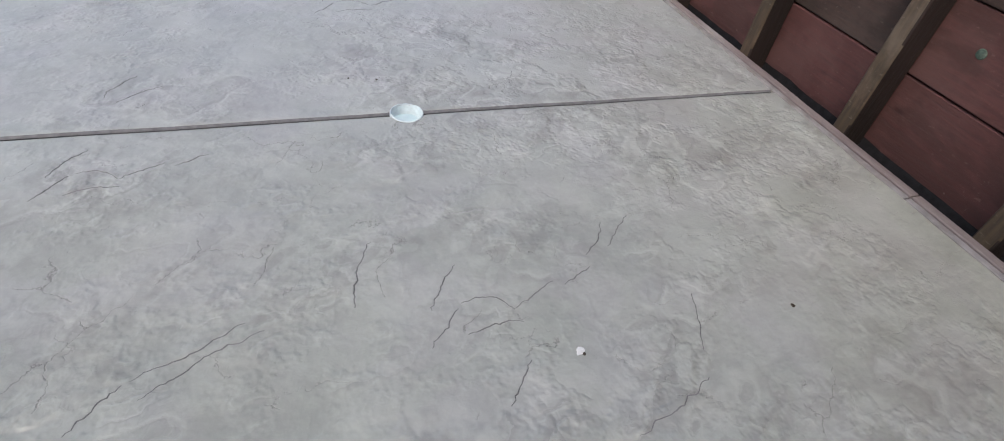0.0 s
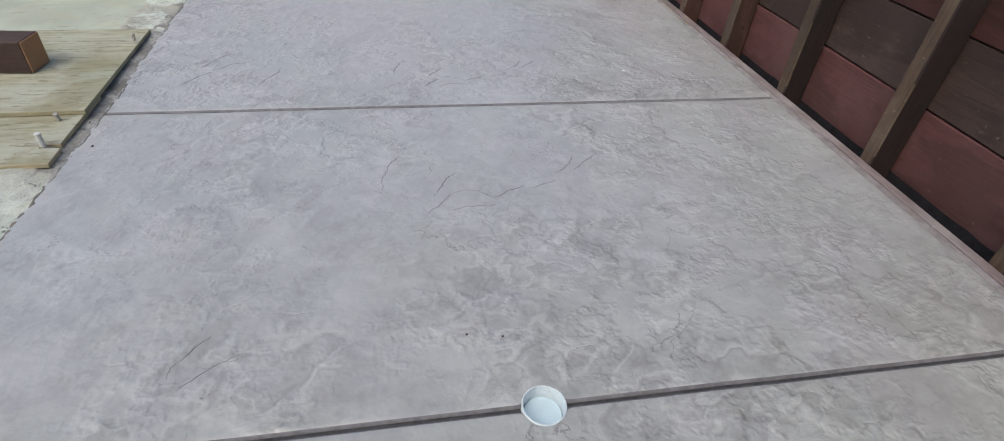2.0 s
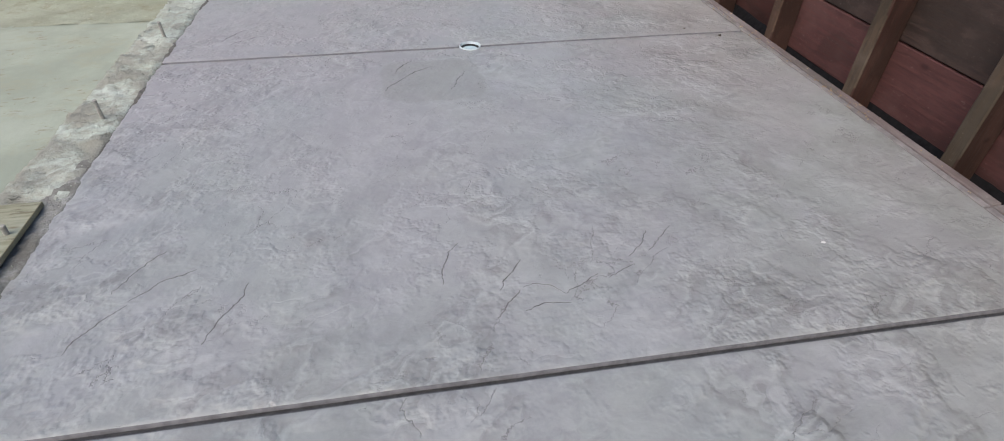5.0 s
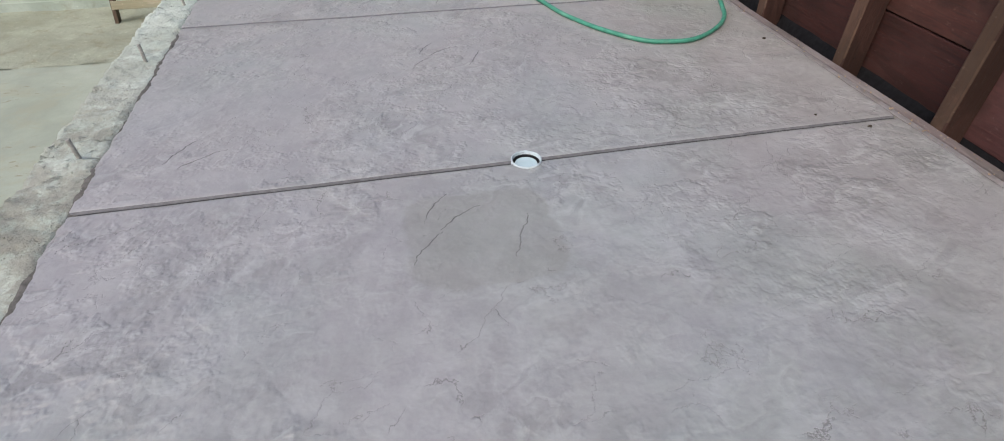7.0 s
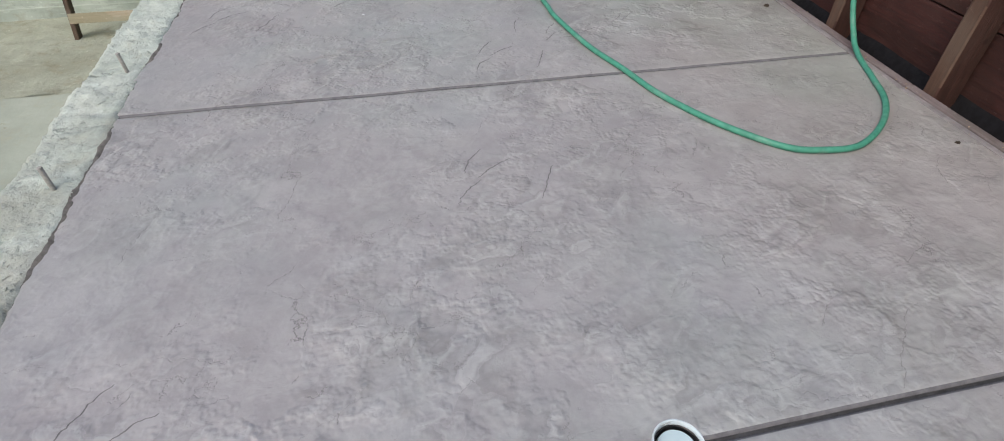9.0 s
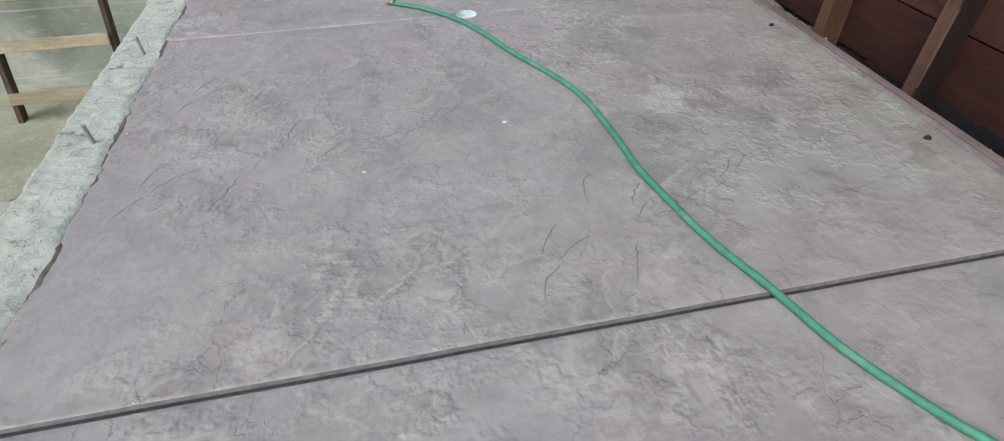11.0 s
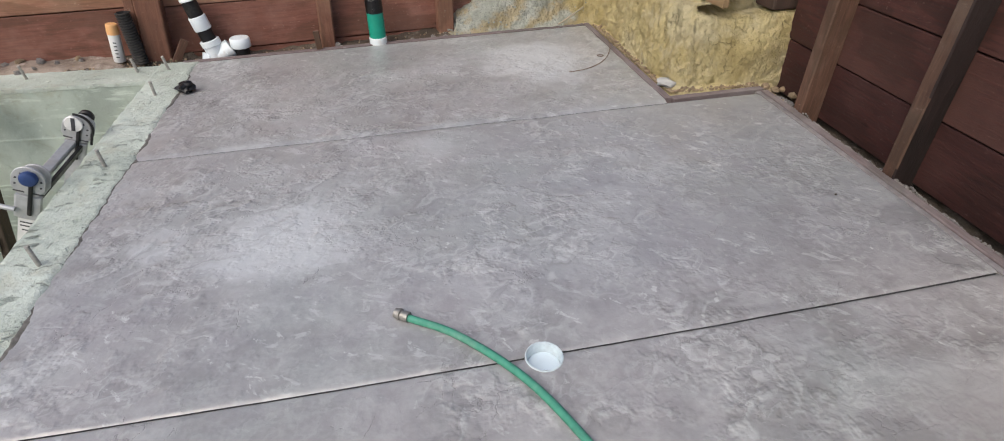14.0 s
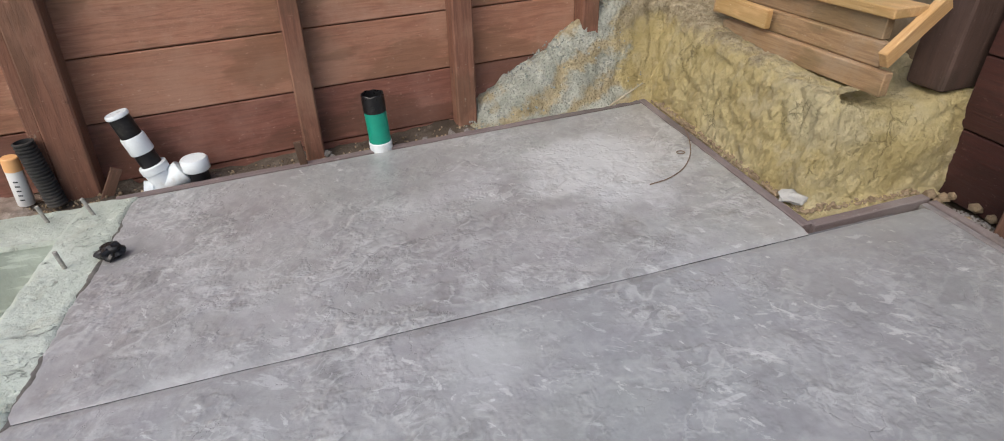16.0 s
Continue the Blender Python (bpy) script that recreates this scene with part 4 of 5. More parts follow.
bm = bmesh.new()
rows = []
for y in steps(-2.6, 11.72, 0.014):
    r = []
    for k, u in enumerate((0, 0.02, 0.08, 0.16, 0.24, 0.32, 0.40, 0.48, 0.56, 0.64, 0.72, 0.80, 0.88, 0.94, 1.0)):
        x = BEAM_IN + (LEFT + 0.006 - BEAM_IN) * u
        if k < 2:
            x += crumb(y) * 0.5
        z = beam_top(x, y)
        if k == 0:
            z -= 0.015
        filled = 1 - min(1.0, max(0.0, (y - 4.1) / 0.3))
        if k > 11:
            x += ragged(y)
            x += (0.013, 0.010, 0.003)[k - 12] + 0.003 * noise.noise((y * 40, 4.0, k))
            deep = (0.0, 0.011, 0.020)[k - 12] * min(1.1, max(0.0, 0.5 + 1.5 * noise.noise((y * 4, 1.0, 3.0))))
            z = 0.006 - deep * (1 - filled) - 0.005 * filled + 0.006 * noise.noise((y * 30, x * 30, 3.0)) + 0.004 * filled * noise.noise((y * 70, x * 70, 8.0))
        elif k > 8:
            z += filled * (0.002 + 0.005 * noise.noise((y * 34, x * 34, 6.0)))
        r.append(bm.verts.new((x, y, z)))
    r.insert(0, bm.verts.new((BEAM_IN + 0.001, y, -0.12)))
    r.append(bm.verts.new((LEFT + 0.030, y, -0.012)))
    r.append(bm.verts.new((LEFT + 0.030, y, -0.1)))
    rows.append(r)
for lo, hi in zip(rows, rows[1:]):
    for k in range(len(lo) - 1):
        bm.faces.new((lo[k], lo[k + 1], hi[k + 1], hi[k])).material_index = 2 if silted(lo[0].co.y, k) else 1 if k > 13 else 0
beam_ob = part("bond_beam", bm, M["beam"], pool, "rough pale concrete bond beam", smooth=True)
beam_ob.data.materials.append(M["crack"])
beam_ob.data.materials.append(M["silt"])
bm = sheet(steps(-6.6, BEAM_IN + 0.02, 0.03), [BEAM_FAR + v for v in (0, 0.004, 0.03, 0.06, 0.1, 0.14, 0.18, 0.22, 0.26)],
           lambda x, y: beam_top(x, y) - 0.003 - (0.02 if y < BEAM_FAR + 0.002 else 0))
part("bond_beam", bm, M["beam"], pool, "rough pale concrete bond beam", smooth=True)
bm = boxed(0.02, 14.1, 1.3, 0, None, (BEAM_IN + 0.012, BEAM_FAR - 7.03, -0.665))
part("shell_wall", bm, M["shell"], pool)
bm = boxed(5.3, 0.02, 1.3, 0, None, (BEAM_IN - 2.62, BEAM_FAR + 0.012, -0.665))
part("shell_wall", bm, M["shell"], pool)
bm = boxed(0.2, 14.1, 1.4, 0.01, None, (-6.7, BEAM_FAR - 7.03, -0.66))
part("shell_wall", bm, M["shell"], pool)
bm = boxed(5.3, 0.2, 1.4, 0.01, None, (BEAM_IN - 2.62, -2.7, -0.66))
part("shell_wall", bm, M["shell"], pool)
part("shell_floor", sheet(steps(-6.62, BEAM_IN + 0.02, 0.12), steps(-2.62, 9.75, 0.12), lambda x, y: POOL_DEEP + ripple(x, y, 0.012, 0.9)),
     M["floor"], pool, "smooth pale green-grey concrete", smooth=True)
part("shell_floor", sheet(steps(-6.62, BEAM_IN + 0.02, 0.05), steps(9.70, BEAM_FAR + 0.02, 0.05),
                          lambda x, y: POOL_DEEP + 0.012 + ripple(x, y, 0.018, 2.0) + ripple(x, y, 0.012, 8.0)),
     M["mud"], pool, "rough muddy concrete", smooth=True)

# ---- earth round the place ----


def soft(a, b, v):
    t = min(1.0, max(0.0, (v - a) / (b - a)))
    return t * t * (3 - 2 * t)


def trench_top(x, y):
    full = soft(6.8, 8.4, y)
    if x < face_x(y) - 0.02:
        return -0.4
    return -0.34 + 0.325 * full - 0.07 * full * soft(0.03, 0.075, x - face_x(y)) + ripple(x, y, 0.02, 5.0) + ripple(x, y, 0.012, 17.0)


tagged(part("trench_soil", sheet(steps(1.93, 2.32, 0.015), steps(-2.6, 10.8, 0.03), trench_top), M["soil"], smooth=True),
       "dark crumbly soil in the trench under the boards", "soil", kind="structure")


# black sheet added to stand in for the dark of the trench
trench_dark = sheet([1.962, 1.99, 2.03, 2.07, 2.10, 2.118], steps(-2.6, 8.2, 0.06), lambda x, y: -0.115 + ripple(x, y, 0.012, 7.0) + 0.11 * soft(2.06, 2.118, x) - 0.06 * soft(7.6, 8.2, y))
tagged(part("trench_liner", trench_dark, M["trench_dark"], smooth=True), "black sheet added to darken the trench under the boards", "plastic liner", kind="structure")


def back_soil(x, y):
    w = min(1.0, max(0.0, (y - far_y(x) - 0.04) / 0.1))
    lift = 0.05 * min(1, max(0, (x + 0.1) / 0.6)) if x < 0.6 else 0.05
    return -0.05 + w * (0.015 + lift) + ripple(x, y, 0.018, 6.0) + ripple(x, y, 0.012, 17.0) + (0.035 if x < -1.25 else 0)


tagged(part("strip_soil", sheet(steps(-6.6, 1.5, 0.03), steps(11.66, 12.4, 0.02), back_soil), M["soil"], smooth=True),
       "crumbly brown soil along the foot of the boards", "soil", kind="structure")


def bank_top(x, y):
    """The loose top of the cut bank and the gravel fan behind the deck's far edge."""
    wx = 0.035 * noise.noise((x * 5, y * 5, 1.0)) + 0.010 * noise.noise((x * 14, y * 14, 2.0))
    wy = 0.035 * noise.noise((x * 5, y * 5, 7.0)) + 0.010 * noise.noise((x * 14, y * 14, 8.0))
    a = min(x - 1.55, y - 10.74)
    cut = (0.40 + 0.10 * soft(11.2, 12.2, y) - 0.04 * soft(1.8, 2.05, x)) * soft(-0.02, 0.14, a) + 0.13 * soft(0.10, 0.55, a)
    f = y + wy - far_y(x) - 0.05
    rise = max(0.0, min(0.66, (x + wx - 0.29) * 0.64))
    fan = rise * soft(-0.05, 0.13, f)
    return max(cut if a > 0.06 else 0.0, fan) - 0.06 + ripple(x, y, 0.010, 9.0) + ripple(x, y, 0.009, 26.0)


def clump(p):
    """Broken lumps: how far a clay surface stands out at p."""
    d1 = noise.voronoi(p * 6.5)[0]
    d2 = noise.voronoi(p * 17.0)[0]
    return 0.058 * min(0.35, d1[1] - d1[0]) + 0.020 * min(0.5, d2[1] - d2[0]) + 0.036 * noise.noise(p * 2.6) + 0.009 * noise.noise(p * 30.0) + 0.008 * noise.noise(p * 70.0)


def bank_line(s):
    """Foot of the cut bank in plan and the way out of it; s runs from the back round the corner to the boards."""
    r = 0.13
    if s < 1.40:
        return Vector((1.555, 12.27 - s)), Vector((-1, 0))
    turn_ = (s - 1.40) / r
    if turn_ < math.pi / 2:
        out = Vector((-math.cos(turn_), -math.sin(turn_)))
        return Vector((1.555 + r, 10.87)) + out * r, out
    return Vector((1.555 + r + (turn_ - math.pi / 2) * r, 10.74)), Vector((0, -1))


bm = bmesh.new()
rows = []
for s_ in steps(0.0, 2.26, 0.009):
    foot, out = bank_line(s_)
    south = soft(1.45, 1.75, s_)
    tall = 0.42 + 0.10 * (1 - soft(0.1, 1.0, s_)) - 0.05 * south + 0.05 * noise.noise((s_ * 3, 2.0, 2.0))
    row = []
    for k in range(64):
        q = k / 63
        z = -0.06 + (tall + 0.06) * min(1.0, q / 0.78) + 0.03 * max(0.0, q - 0.78)
        back = 0.02 + 0.055 * min(1.0, q / 0.78) ** 1.6 + 0.75 * max(0.0, q - 0.72) ** 1.25
        back -= south * 0.050 * math.exp(-((s_ - 1.95) / 0.16) ** 2 - ((z - 0.20) / 0.13) ** 2)
        p = Vector((*(foot - out * back), z))
        lump_ = clump(Vector((p.x, p.y, p.z * 0.75))) * (1 - 0.35 * south) - 0.012
        row.append(bm.verts.new(p + Vector((*(out * lump_), lump_ * 0.6 * soft(0.6, 0.9, q)))))
    rows.append(row)
for lo, hi in zip(rows, rows[1:]):
    for k in range(63):
        bm.faces.new((lo[k], hi[k], hi[k + 1], lo[k + 1]))
bank = base("earth_bank", "cut bank of yellow clay with a fan of grey gravel", "earth bank", kind="structure")
face_at = [v.co.copy() for v in bm.verts if v.co.z > -0.01]
part("cut_face", bm, M["bank"], bank, "yellow clay cut steeply, broken into lumps", smooth=True)
bm = sheet(steps(1.50, 2.20, 0.015), steps(10.675, 12.15, 0.015), lambda x, y: (-0.012 if x > 1.535 and y > 10.71 else -0.05) + ripple(x, y, 0.010, 9.0) + ripple(x, y, 0.007, 30.0) + 0.03 * soft(0.03, 0.09, min(x - 1.52, y - 10.69)))
part("foot_soil", bm, M["bank"], bank, smooth=True)
for name_, xs_, ys_ in (("gravel_fan", (0.30, 1.66), (11.80, 12.75)), ("loose_top", (1.60, 2.6), (10.79, 12.75))):
    bm = sheet(steps(*xs_, 0.0125), steps(*ys_, 0.0125), bank_top)
    for v in bm.verts:
        p = v.co.copy()
        k = soft(-0.04, 0.03, p.z)
        for f, a in ((5.0, 0.030), (13.0, 0.022), (34.0, 0.012)):
            v.co += k * a * Vector((noise.noise(p * f), noise.noise(p * f + Vector((9, 3, 1))), 0.8 * noise.noise(p * f + Vector((2, 7, 5)))))
    part(name_, bm, M["bank"], bank, smooth=True)


ring = bmesh.new()
inner = [(-6.7, -2.7), (2.1, -2.7), (2.3, 12.9), (-6.7, 12.0)]
outer = [(-400, -400), (400, -400), (400, 400), (-400, 400)]
vi = [ring.verts.new((*p, 0.0 if k in (0, 3) else -0.1)) for k, p in enumerate(inner)]
vo = [ring.verts.new((*p, 0.0)) for p in outer]
for k in range(4):
    ring.faces.new((vo[k], vo[(k + 1) % 4], vi[(k + 1) % 4], vi[k]))
tagged(part("ground", ring, M["ground"]), "bare brown earth", "ground", kind="structure")
bm = sheet([2.34, 2.36, 2.5, 3.0, 4.5, 8.0, 14.0], steps(-2.6, 14.5, 0.4), lambda x, y: 1.12 + 0.25 * max(0, x - 2.5) + ripple(x, y, 0.05, 1.0) - (1.4 if x < 2.35 else 0))
tagged(part("upper_ground", bm, M["ground"]), "bare earth held up by the retaining wall", "ground", kind="structure")
bm = sheet(steps(-7.5, 2.1, 0.4), [12.5, 12.56, 12.8, 13.5, 16.0, 20.0], lambda x, y: 1.10 + 0.25 * max(0, y - 12.8) + ripple(x, y, 0.05, 1.0) - (1.4 if y < 12.51 else 0))
tagged(part("upper_ground", bm, M["ground"]), "bare earth held up by the retaining wall", "ground", kind="structure")

# ---- things: drains ----


def drain(x, y, gap_ring, plug="plug"):
    d = base("drain", "white plastic drain pipe set in the deck's joint", "drain", pose(x, y, 0), "deck drains")
    tube = turned([(0.0555, -0.09), (0.0560, 0.002), (0.0552, 0.004), (0.0522, 0.004), (0.0512, 0.001), (0.0505, -0.09)], 40)
    for v in tube.verts:
        if v.co.z > 0.002:
            a = math.atan2(v.co.y, v.co.x)
            v.co.z += 0.0030 * noise.noise((math.cos(a) * 7 + x, math.sin(a) * 7 + y, 1.0))
    part("pipe", tube, M["rim"], d, smooth=True)
    if gap_ring:
        part("plug", turned([(0.043, -0.10), (0.0435, -0.022), (0.041, -0.015), (0.0, -0.014)], 36), M["plug"], d, "bluish-white plug sunk in the pipe", smooth=True)
        # black ring stands in for the shaded gap between plug and pipe
        part("sleeve", turned([(0.0492, -0.09), (0.0492, -0.008), (0.047, -0.010), (0.0465, -0.09)], 36), M["abs"], d, "black ring added for the dark gap round the plug", smooth=True)
    else:
        part("plug", turned([(0.0492, -0.09), (0.0490, -0.036), (0.047, -0.032), (0.044, -0.0315), (0.0, -0.031)], 36), M[plug], d, "bluish-white plug sunk in the pipe", smooth=True)
    return d


for (x, y), g in zip(DRAINS, (False, True, False)):
    drain(x, y, g, "plug_pale" if y > 8 else "plug")

# ---- hose ----
PATH = [(-0.035, 9.222), (0.113, 9.115), (0.271, 8.925), (0.379, 8.705), (0.475, 8.447), (0.600, 8.165), (0.658, 7.967), (0.676, 7.735),
        (0.681, 7.56), (0.684, 7.43), (0.741, 7.08), (0.812, 6.85), (0.866, 6.648), (0.927, 6.504), (1.017, 6.347), (1.159, 6.181),
        (1.283, 6.134), (1.435, 6.137), (1.615, 6.252), (1.745, 6.403), (1.825, 6.582), (1.880, 6.720)]
hose_pts = [(x, y, 0.012) for x, y in PATH] + [(1.918, 6.825, 0.030), (1.938, 6.885, 0.065), (1.945, 6.95, 0.146), (1.945, 7.005, 0.265), (1.948, 7.038, 0.40), (1.95, 7.04, 0.75), (1.97, 7.035, 1.1), (2.06, 7.02, 1.31), (2.22, 7.03, 1.30), (2.45, 7.05, 1.20), (2.9, 7.1, 1.30)]
hose = base("garden_hose", "green garden hose lying across the deck", "hose")
part("tube", along(smooth_line(hose_pts, 10), 0.0118, 12), M["hose"], hose, smooth=True)
e0, e1 = Vector(hose_pts[0]), Vector(hose_pts[1])
d = (e0 - e1).normalized()
turn = d.to_track_quat("Z", "Y").to_matrix().to_4x4()
cp = turned([(0.0, -0.012), (0.0165, -0.012), (0.0165, 0.004), (0.0145, 0.006), (0.0145, 0.014), (0.0185, 0.016), (0.0185, 0.024), (0.0155, 0.026), (0.0155, 0.036), (0.011, 0.036), (0.0105, 0.02), (0.0, 0.02)], 20)
part("coupling", cp, M["brass"], hose, "dull metal hose coupling", Matrix.Translation(e0 + Vector((0, 0, 0.003))) @ turn, True)

# ---- rebar dowels along the beam ----


def ribbed(length, r=0.0075):
    prof = [(0.0, 0.0)]
    z = 0.0
    while z < length:
        prof += [(r, z), (r, z + 0.006), (r * 1.14, z + 0.0075), (r * 1.14, z + 0.0095), (r, z + 0.011)]
        z += 0.012
    return turned(prof + [(r * 0.96, z), (0.0, z)], 10)


rod = mesh_of("rebar_dowel", ribbed(0.14), M["steel"])
caked = mesh_of("rebar_dowel", ribbed(0.14, 0.0095), M["caked"])
for x, y, lean, roll in ((-1.24, 1.2, 4, 2), (-1.245, 2.05, -3, 2), (-1.239, 2.890, 0, 1), (-1.268, 3.112, 8, 10), (-1.25, 3.915, 5, -3), (-1.242, 4.675, 2, 0), (-1.238, 5.56, 0, 3), (-1.23, 6.40, -2, 2), (-1.225, 7.205, 3, 3),
                         (-1.228, 8.048, 0, 4), (-1.237, 8.84, 2, 2), (-1.240, 9.716, -1, 3), (-1.265, 10.41, 0, 4), (-1.273, 11.20, 2, 6),
                         (-1.476, 11.60, -3, 6), (-1.30, 11.61, 0, 9), (-2.07, 11.60, 2, 8), (-2.75, 11.59, 2, -4), (-3.6, 11.6, -3, 2)):
    ob = new("rebar_dowel", caked if y == 2.890 else rod)
    ob.matrix_basis = pose(x, y, -0.062 if y == 2.890 else -0.080 if 2.5 < y < 4.2 else -0.055, lean, -roll, random.uniform(0, 90))
    tagged(ob, "rebar stub caked with pale mortar in the plywood's notch" if y == 2.890 else "short steel rebar stub standing in the concrete beam", "rebar", "rebar stubs along the beam")

# ---- plywood, offcut and stakes over the pool's edge ----


def ply_sheet(x0, x1, y0, y1, z, notch=()):
    bm = bmesh.new()
    outline = [(x0, y0), (x1, y0), (x1 - 0.005, y1), (x0, y1)]
    if notch:
        nx, na, nb = notch[0]
        outline = [(x0, y0), (x1, y0), (x1, na), (nx, na), (nx, nb), (x1 - 0.012, nb), (x1 - 0.012, y1), (x0, y1)]
    lo = [bm.verts.new((x, y, z)) for x, y in outline]
    hi = [bm.verts.new((x, y, z + 0.018)) for x, y in outline]
    bm.faces.new(hi)
    bm.faces.new(list(reversed(lo)))
    for k in range(len(lo)):
        bm.faces.new((lo[k], lo[(k + 1) % len(lo)], hi[(k + 1) % len(lo)], hi[k]))
    bmesh.ops.recalc_face_normals(bm, faces=bm.faces)
    bmesh.ops.bevel(bm, geom=list(bm.edges), offset=0.0015, segments=1, affect="EDGES")
    ob = part("plywood_sheet", bm, M["ply"])
    ob.data.materials.append(M["ply_edge"])
    for p in ob.data.polygons:
        p.material_index = 0 if p.normal.z > 0.9 else 1
    return ob


upper = ply_sheet(-2.42, -1.196, 3.13, 4.08, 0.0285)
upper.matrix_basis = Matrix.Translation((-1.184, 3.13, 0.0285)) @ pose(0, 0, 0, -1.35, 0, 1.6) @ Matrix.Translation((1.196, -3.13, -0.0285))
tagged(upper, "weathered plywood sheet bridging the pool's edge", "plywood", "plywood sheets")
tagged(ply_sheet(-2.42, -1.180, 2.77, 3.30, 0.0085, ((-1.253, 2.878, 2.904),)), "grey weathered plywood sheet bridging the pool's edge", "plywood", "plywood sheets")
block = part("timber_offcut", boxed(0.50, 0.145, 0.14, 0.005), M["dark"], m=pose(-1.763, 3.588, 0.1075, -1.35, 0, -4))
tagged(block, "short dark timber offcut with a fresh sawn end", "timber")
part("sawn_end", boxed(0.004, 0.139, 0.134, 0.001), M["sawn"], block, "orange-brown fresh sawn end", pose(0.2505, 0, 0))

# ---- timber ladder in the pool ----
ladder = base("timber_ladder", "site-built timber ladder leaning on the pool's end wall", "ladder", pose(-2.685, 10.83, POOL_DEEP, -20, 0, 0))
for x in (-0.43, 0.43):
    part("rail", boxed(0.042, 0.088, 1.44, 0.004, None, (x, 0, 0.715)), M["post_old"], ladder)
for k, (s, over) in enumerate(((0.20, 0.0), (0.60, -0.01), (0.97, 0.0), (1.33, 0.09))):
    part("rung", boxed(0.86 + over, 0.036, 0.092, 0.003, None, (over / 2, -0.063, s)), M["pale"], ladder)

# ---- folding aluminium ladder by the beam ----
fold = base("folding_ladder", "aluminium folding ladder with round hinge locks, leaning in the pool", "ladder")


def hinge_plate(w, top, low):
    """A flat plate with a round head and a tapering foot."""
    hb = bmesh.new()
    pts = [(w * math.cos(a), w * math.sin(a)) for a in (math.pi * k / 16 for k in range(17))] + [(-w, -low * 0.55), (-w * 0.62, -low), (w * 0.62, -low), (w, -low * 0.55)]
    lo = [hb.verts.new((p, -0.005, q)) for p, q in pts]
    hi = [hb.verts.new((p, 0.005, q)) for p, q in pts]
    hb.faces.new(lo)
    hb.faces.new(list(reversed(hi)))
    for k in range(len(pts)):
        hb.faces.new((lo[(k + 1) % len(pts)], lo[k], hi[k], hi[(k + 1) % len(pts)]))
    bmesh.ops.recalc_face_normals(hb, faces=hb.faces)
    bmesh.ops.bevel(hb, geom=list(hb.edges), offset=0.002, segments=1, affect="EDGES")
    return hb


fold.matrix_basis = Matrix.Translation((-1.462, 10.46, 0.068)) @ Matrix.Rotation(radians(25), 4, "Y")
for y in (-0.235, 0.245):
    part("rail", boxed(0.066, 0.028, 1.38, 0.004, None, (0, y + 0.018, -0.81)), M["alu"], fold)
    part("back_plate", hinge_plate(0.050, 0, 0.09), M["alu"], fold, "dull aluminium hinge plate", pose(0.012, y + 0.036, 0.004))
    plate = part("hinge_plate", hinge_plate(0.058, 0, 0.075), M["alu"], fold, "dull aluminium hinge plate", pose(0, y, 0))
    for k in range(7):
        a = math.pi * (-0.10 + 0.20 * k)
        part("rivet", turned([(0.0040, 0), (0.0035, 0.003), (0, 0.004)], 8), M["ink"], plate, "dark rivet", pose(0.046 * math.cos(a), -0.005, 0.046 * math.sin(a) - 0.014, 90))
    for x in (-0.030, 0.034):
        part("slot", boxed(0.038, 0.004, 0.006, 0.001), M["ink"], plate, "dark slot under the hinge", pose(x, -0.005, -0.062))
    part("socket", boxed(0.092, 0.030, 0.115, 0.008, None, (0, y + 0.010, -0.140), 2), M["alu"], fold, "dull aluminium rail socket")
    part("lever", boxed(0.016, 0.010, 0.175, 0.004, None, (0.012, y - 0.012, -0.085)), M["abs"], fold, "black lock lever")
part("knob", turned([(0.0, 0.0), (0.031, 0.0), (0.033, 0.012), (0.029, 0.022), (0.020, 0.027), (0.0, 0.025)], 28), M["blue"], fold, "blue plastic hinge knob", pose(0.004, -0.241, 0.012, 90), True)
disc = part("disc", turned([(0.0, 0.0), (0.036, 0.0), (0.038, 0.008), (0.035, 0.012), (0.0, 0.012)], 32), M["label"], fold, "pale grey hinge disc", pose(-0.010, 0.238, 0.018, 90), True)
part("band", boxed(0.015, 0.066, 0.004, 0.001), M["ink"], disc, "dark slot across the disc", pose(0.0, 0.0, 0.013, 0, 0, 8))
part("rear_knob", turned([(0.0, 0.0), (0.032, 0.0), (0.033, 0.014), (0.026, 0.022), (0.0, 0.022)], 24), M["abs"], fold, "black knob on the hinge's far side", pose(0.020, 0.300, 0.040, 90), True)
part("lock_arm", along([(0.068 * math.cos(a), 0.236, 0.068 * math.sin(a)) for a in (math.radians(105 - 12 * k) for k in range(11))] + [(0.067, 0.236, -0.07)], 0.006, 8), M["abs"], fold, "bent black lock arm", smooth=True)
for z in (-0.085, -0.36, -0.64, -0.92, -1.20):
    part("rung", boxed(0.042, 0.44, 0.028, 0.005, None, (-0.012, 0.018, z)), M["alu"], fold)
part("tread_strip", boxed(0.014, 0.42, 0.034, 0.003, None, (0.030, 0.018, -0.098)), M["abs"], fold, "dark strip beside the top rung")
part("release_bar", along([(-0.125, -0.250, -0.150), (-0.035, -0.252, -0.150)], 0.0105, 12), M["alu"], fold, "short bare metal release bar", smooth=True)
part("sticker", boxed(0.060, 0.002, 0.13, 0, None, (0.0, -0.2325, -0.270)), M["label"], fold, "white sticker with unreadable print")
for z, w in ((-0.222, 0.044), (-0.240, 0.044), (-0.262, 0.030)):
    part("print_bar", boxed(w, 0.001, 0.006, 0, None, (0.0, -0.2342, z)), M["ink"], fold, "dark printed bar")

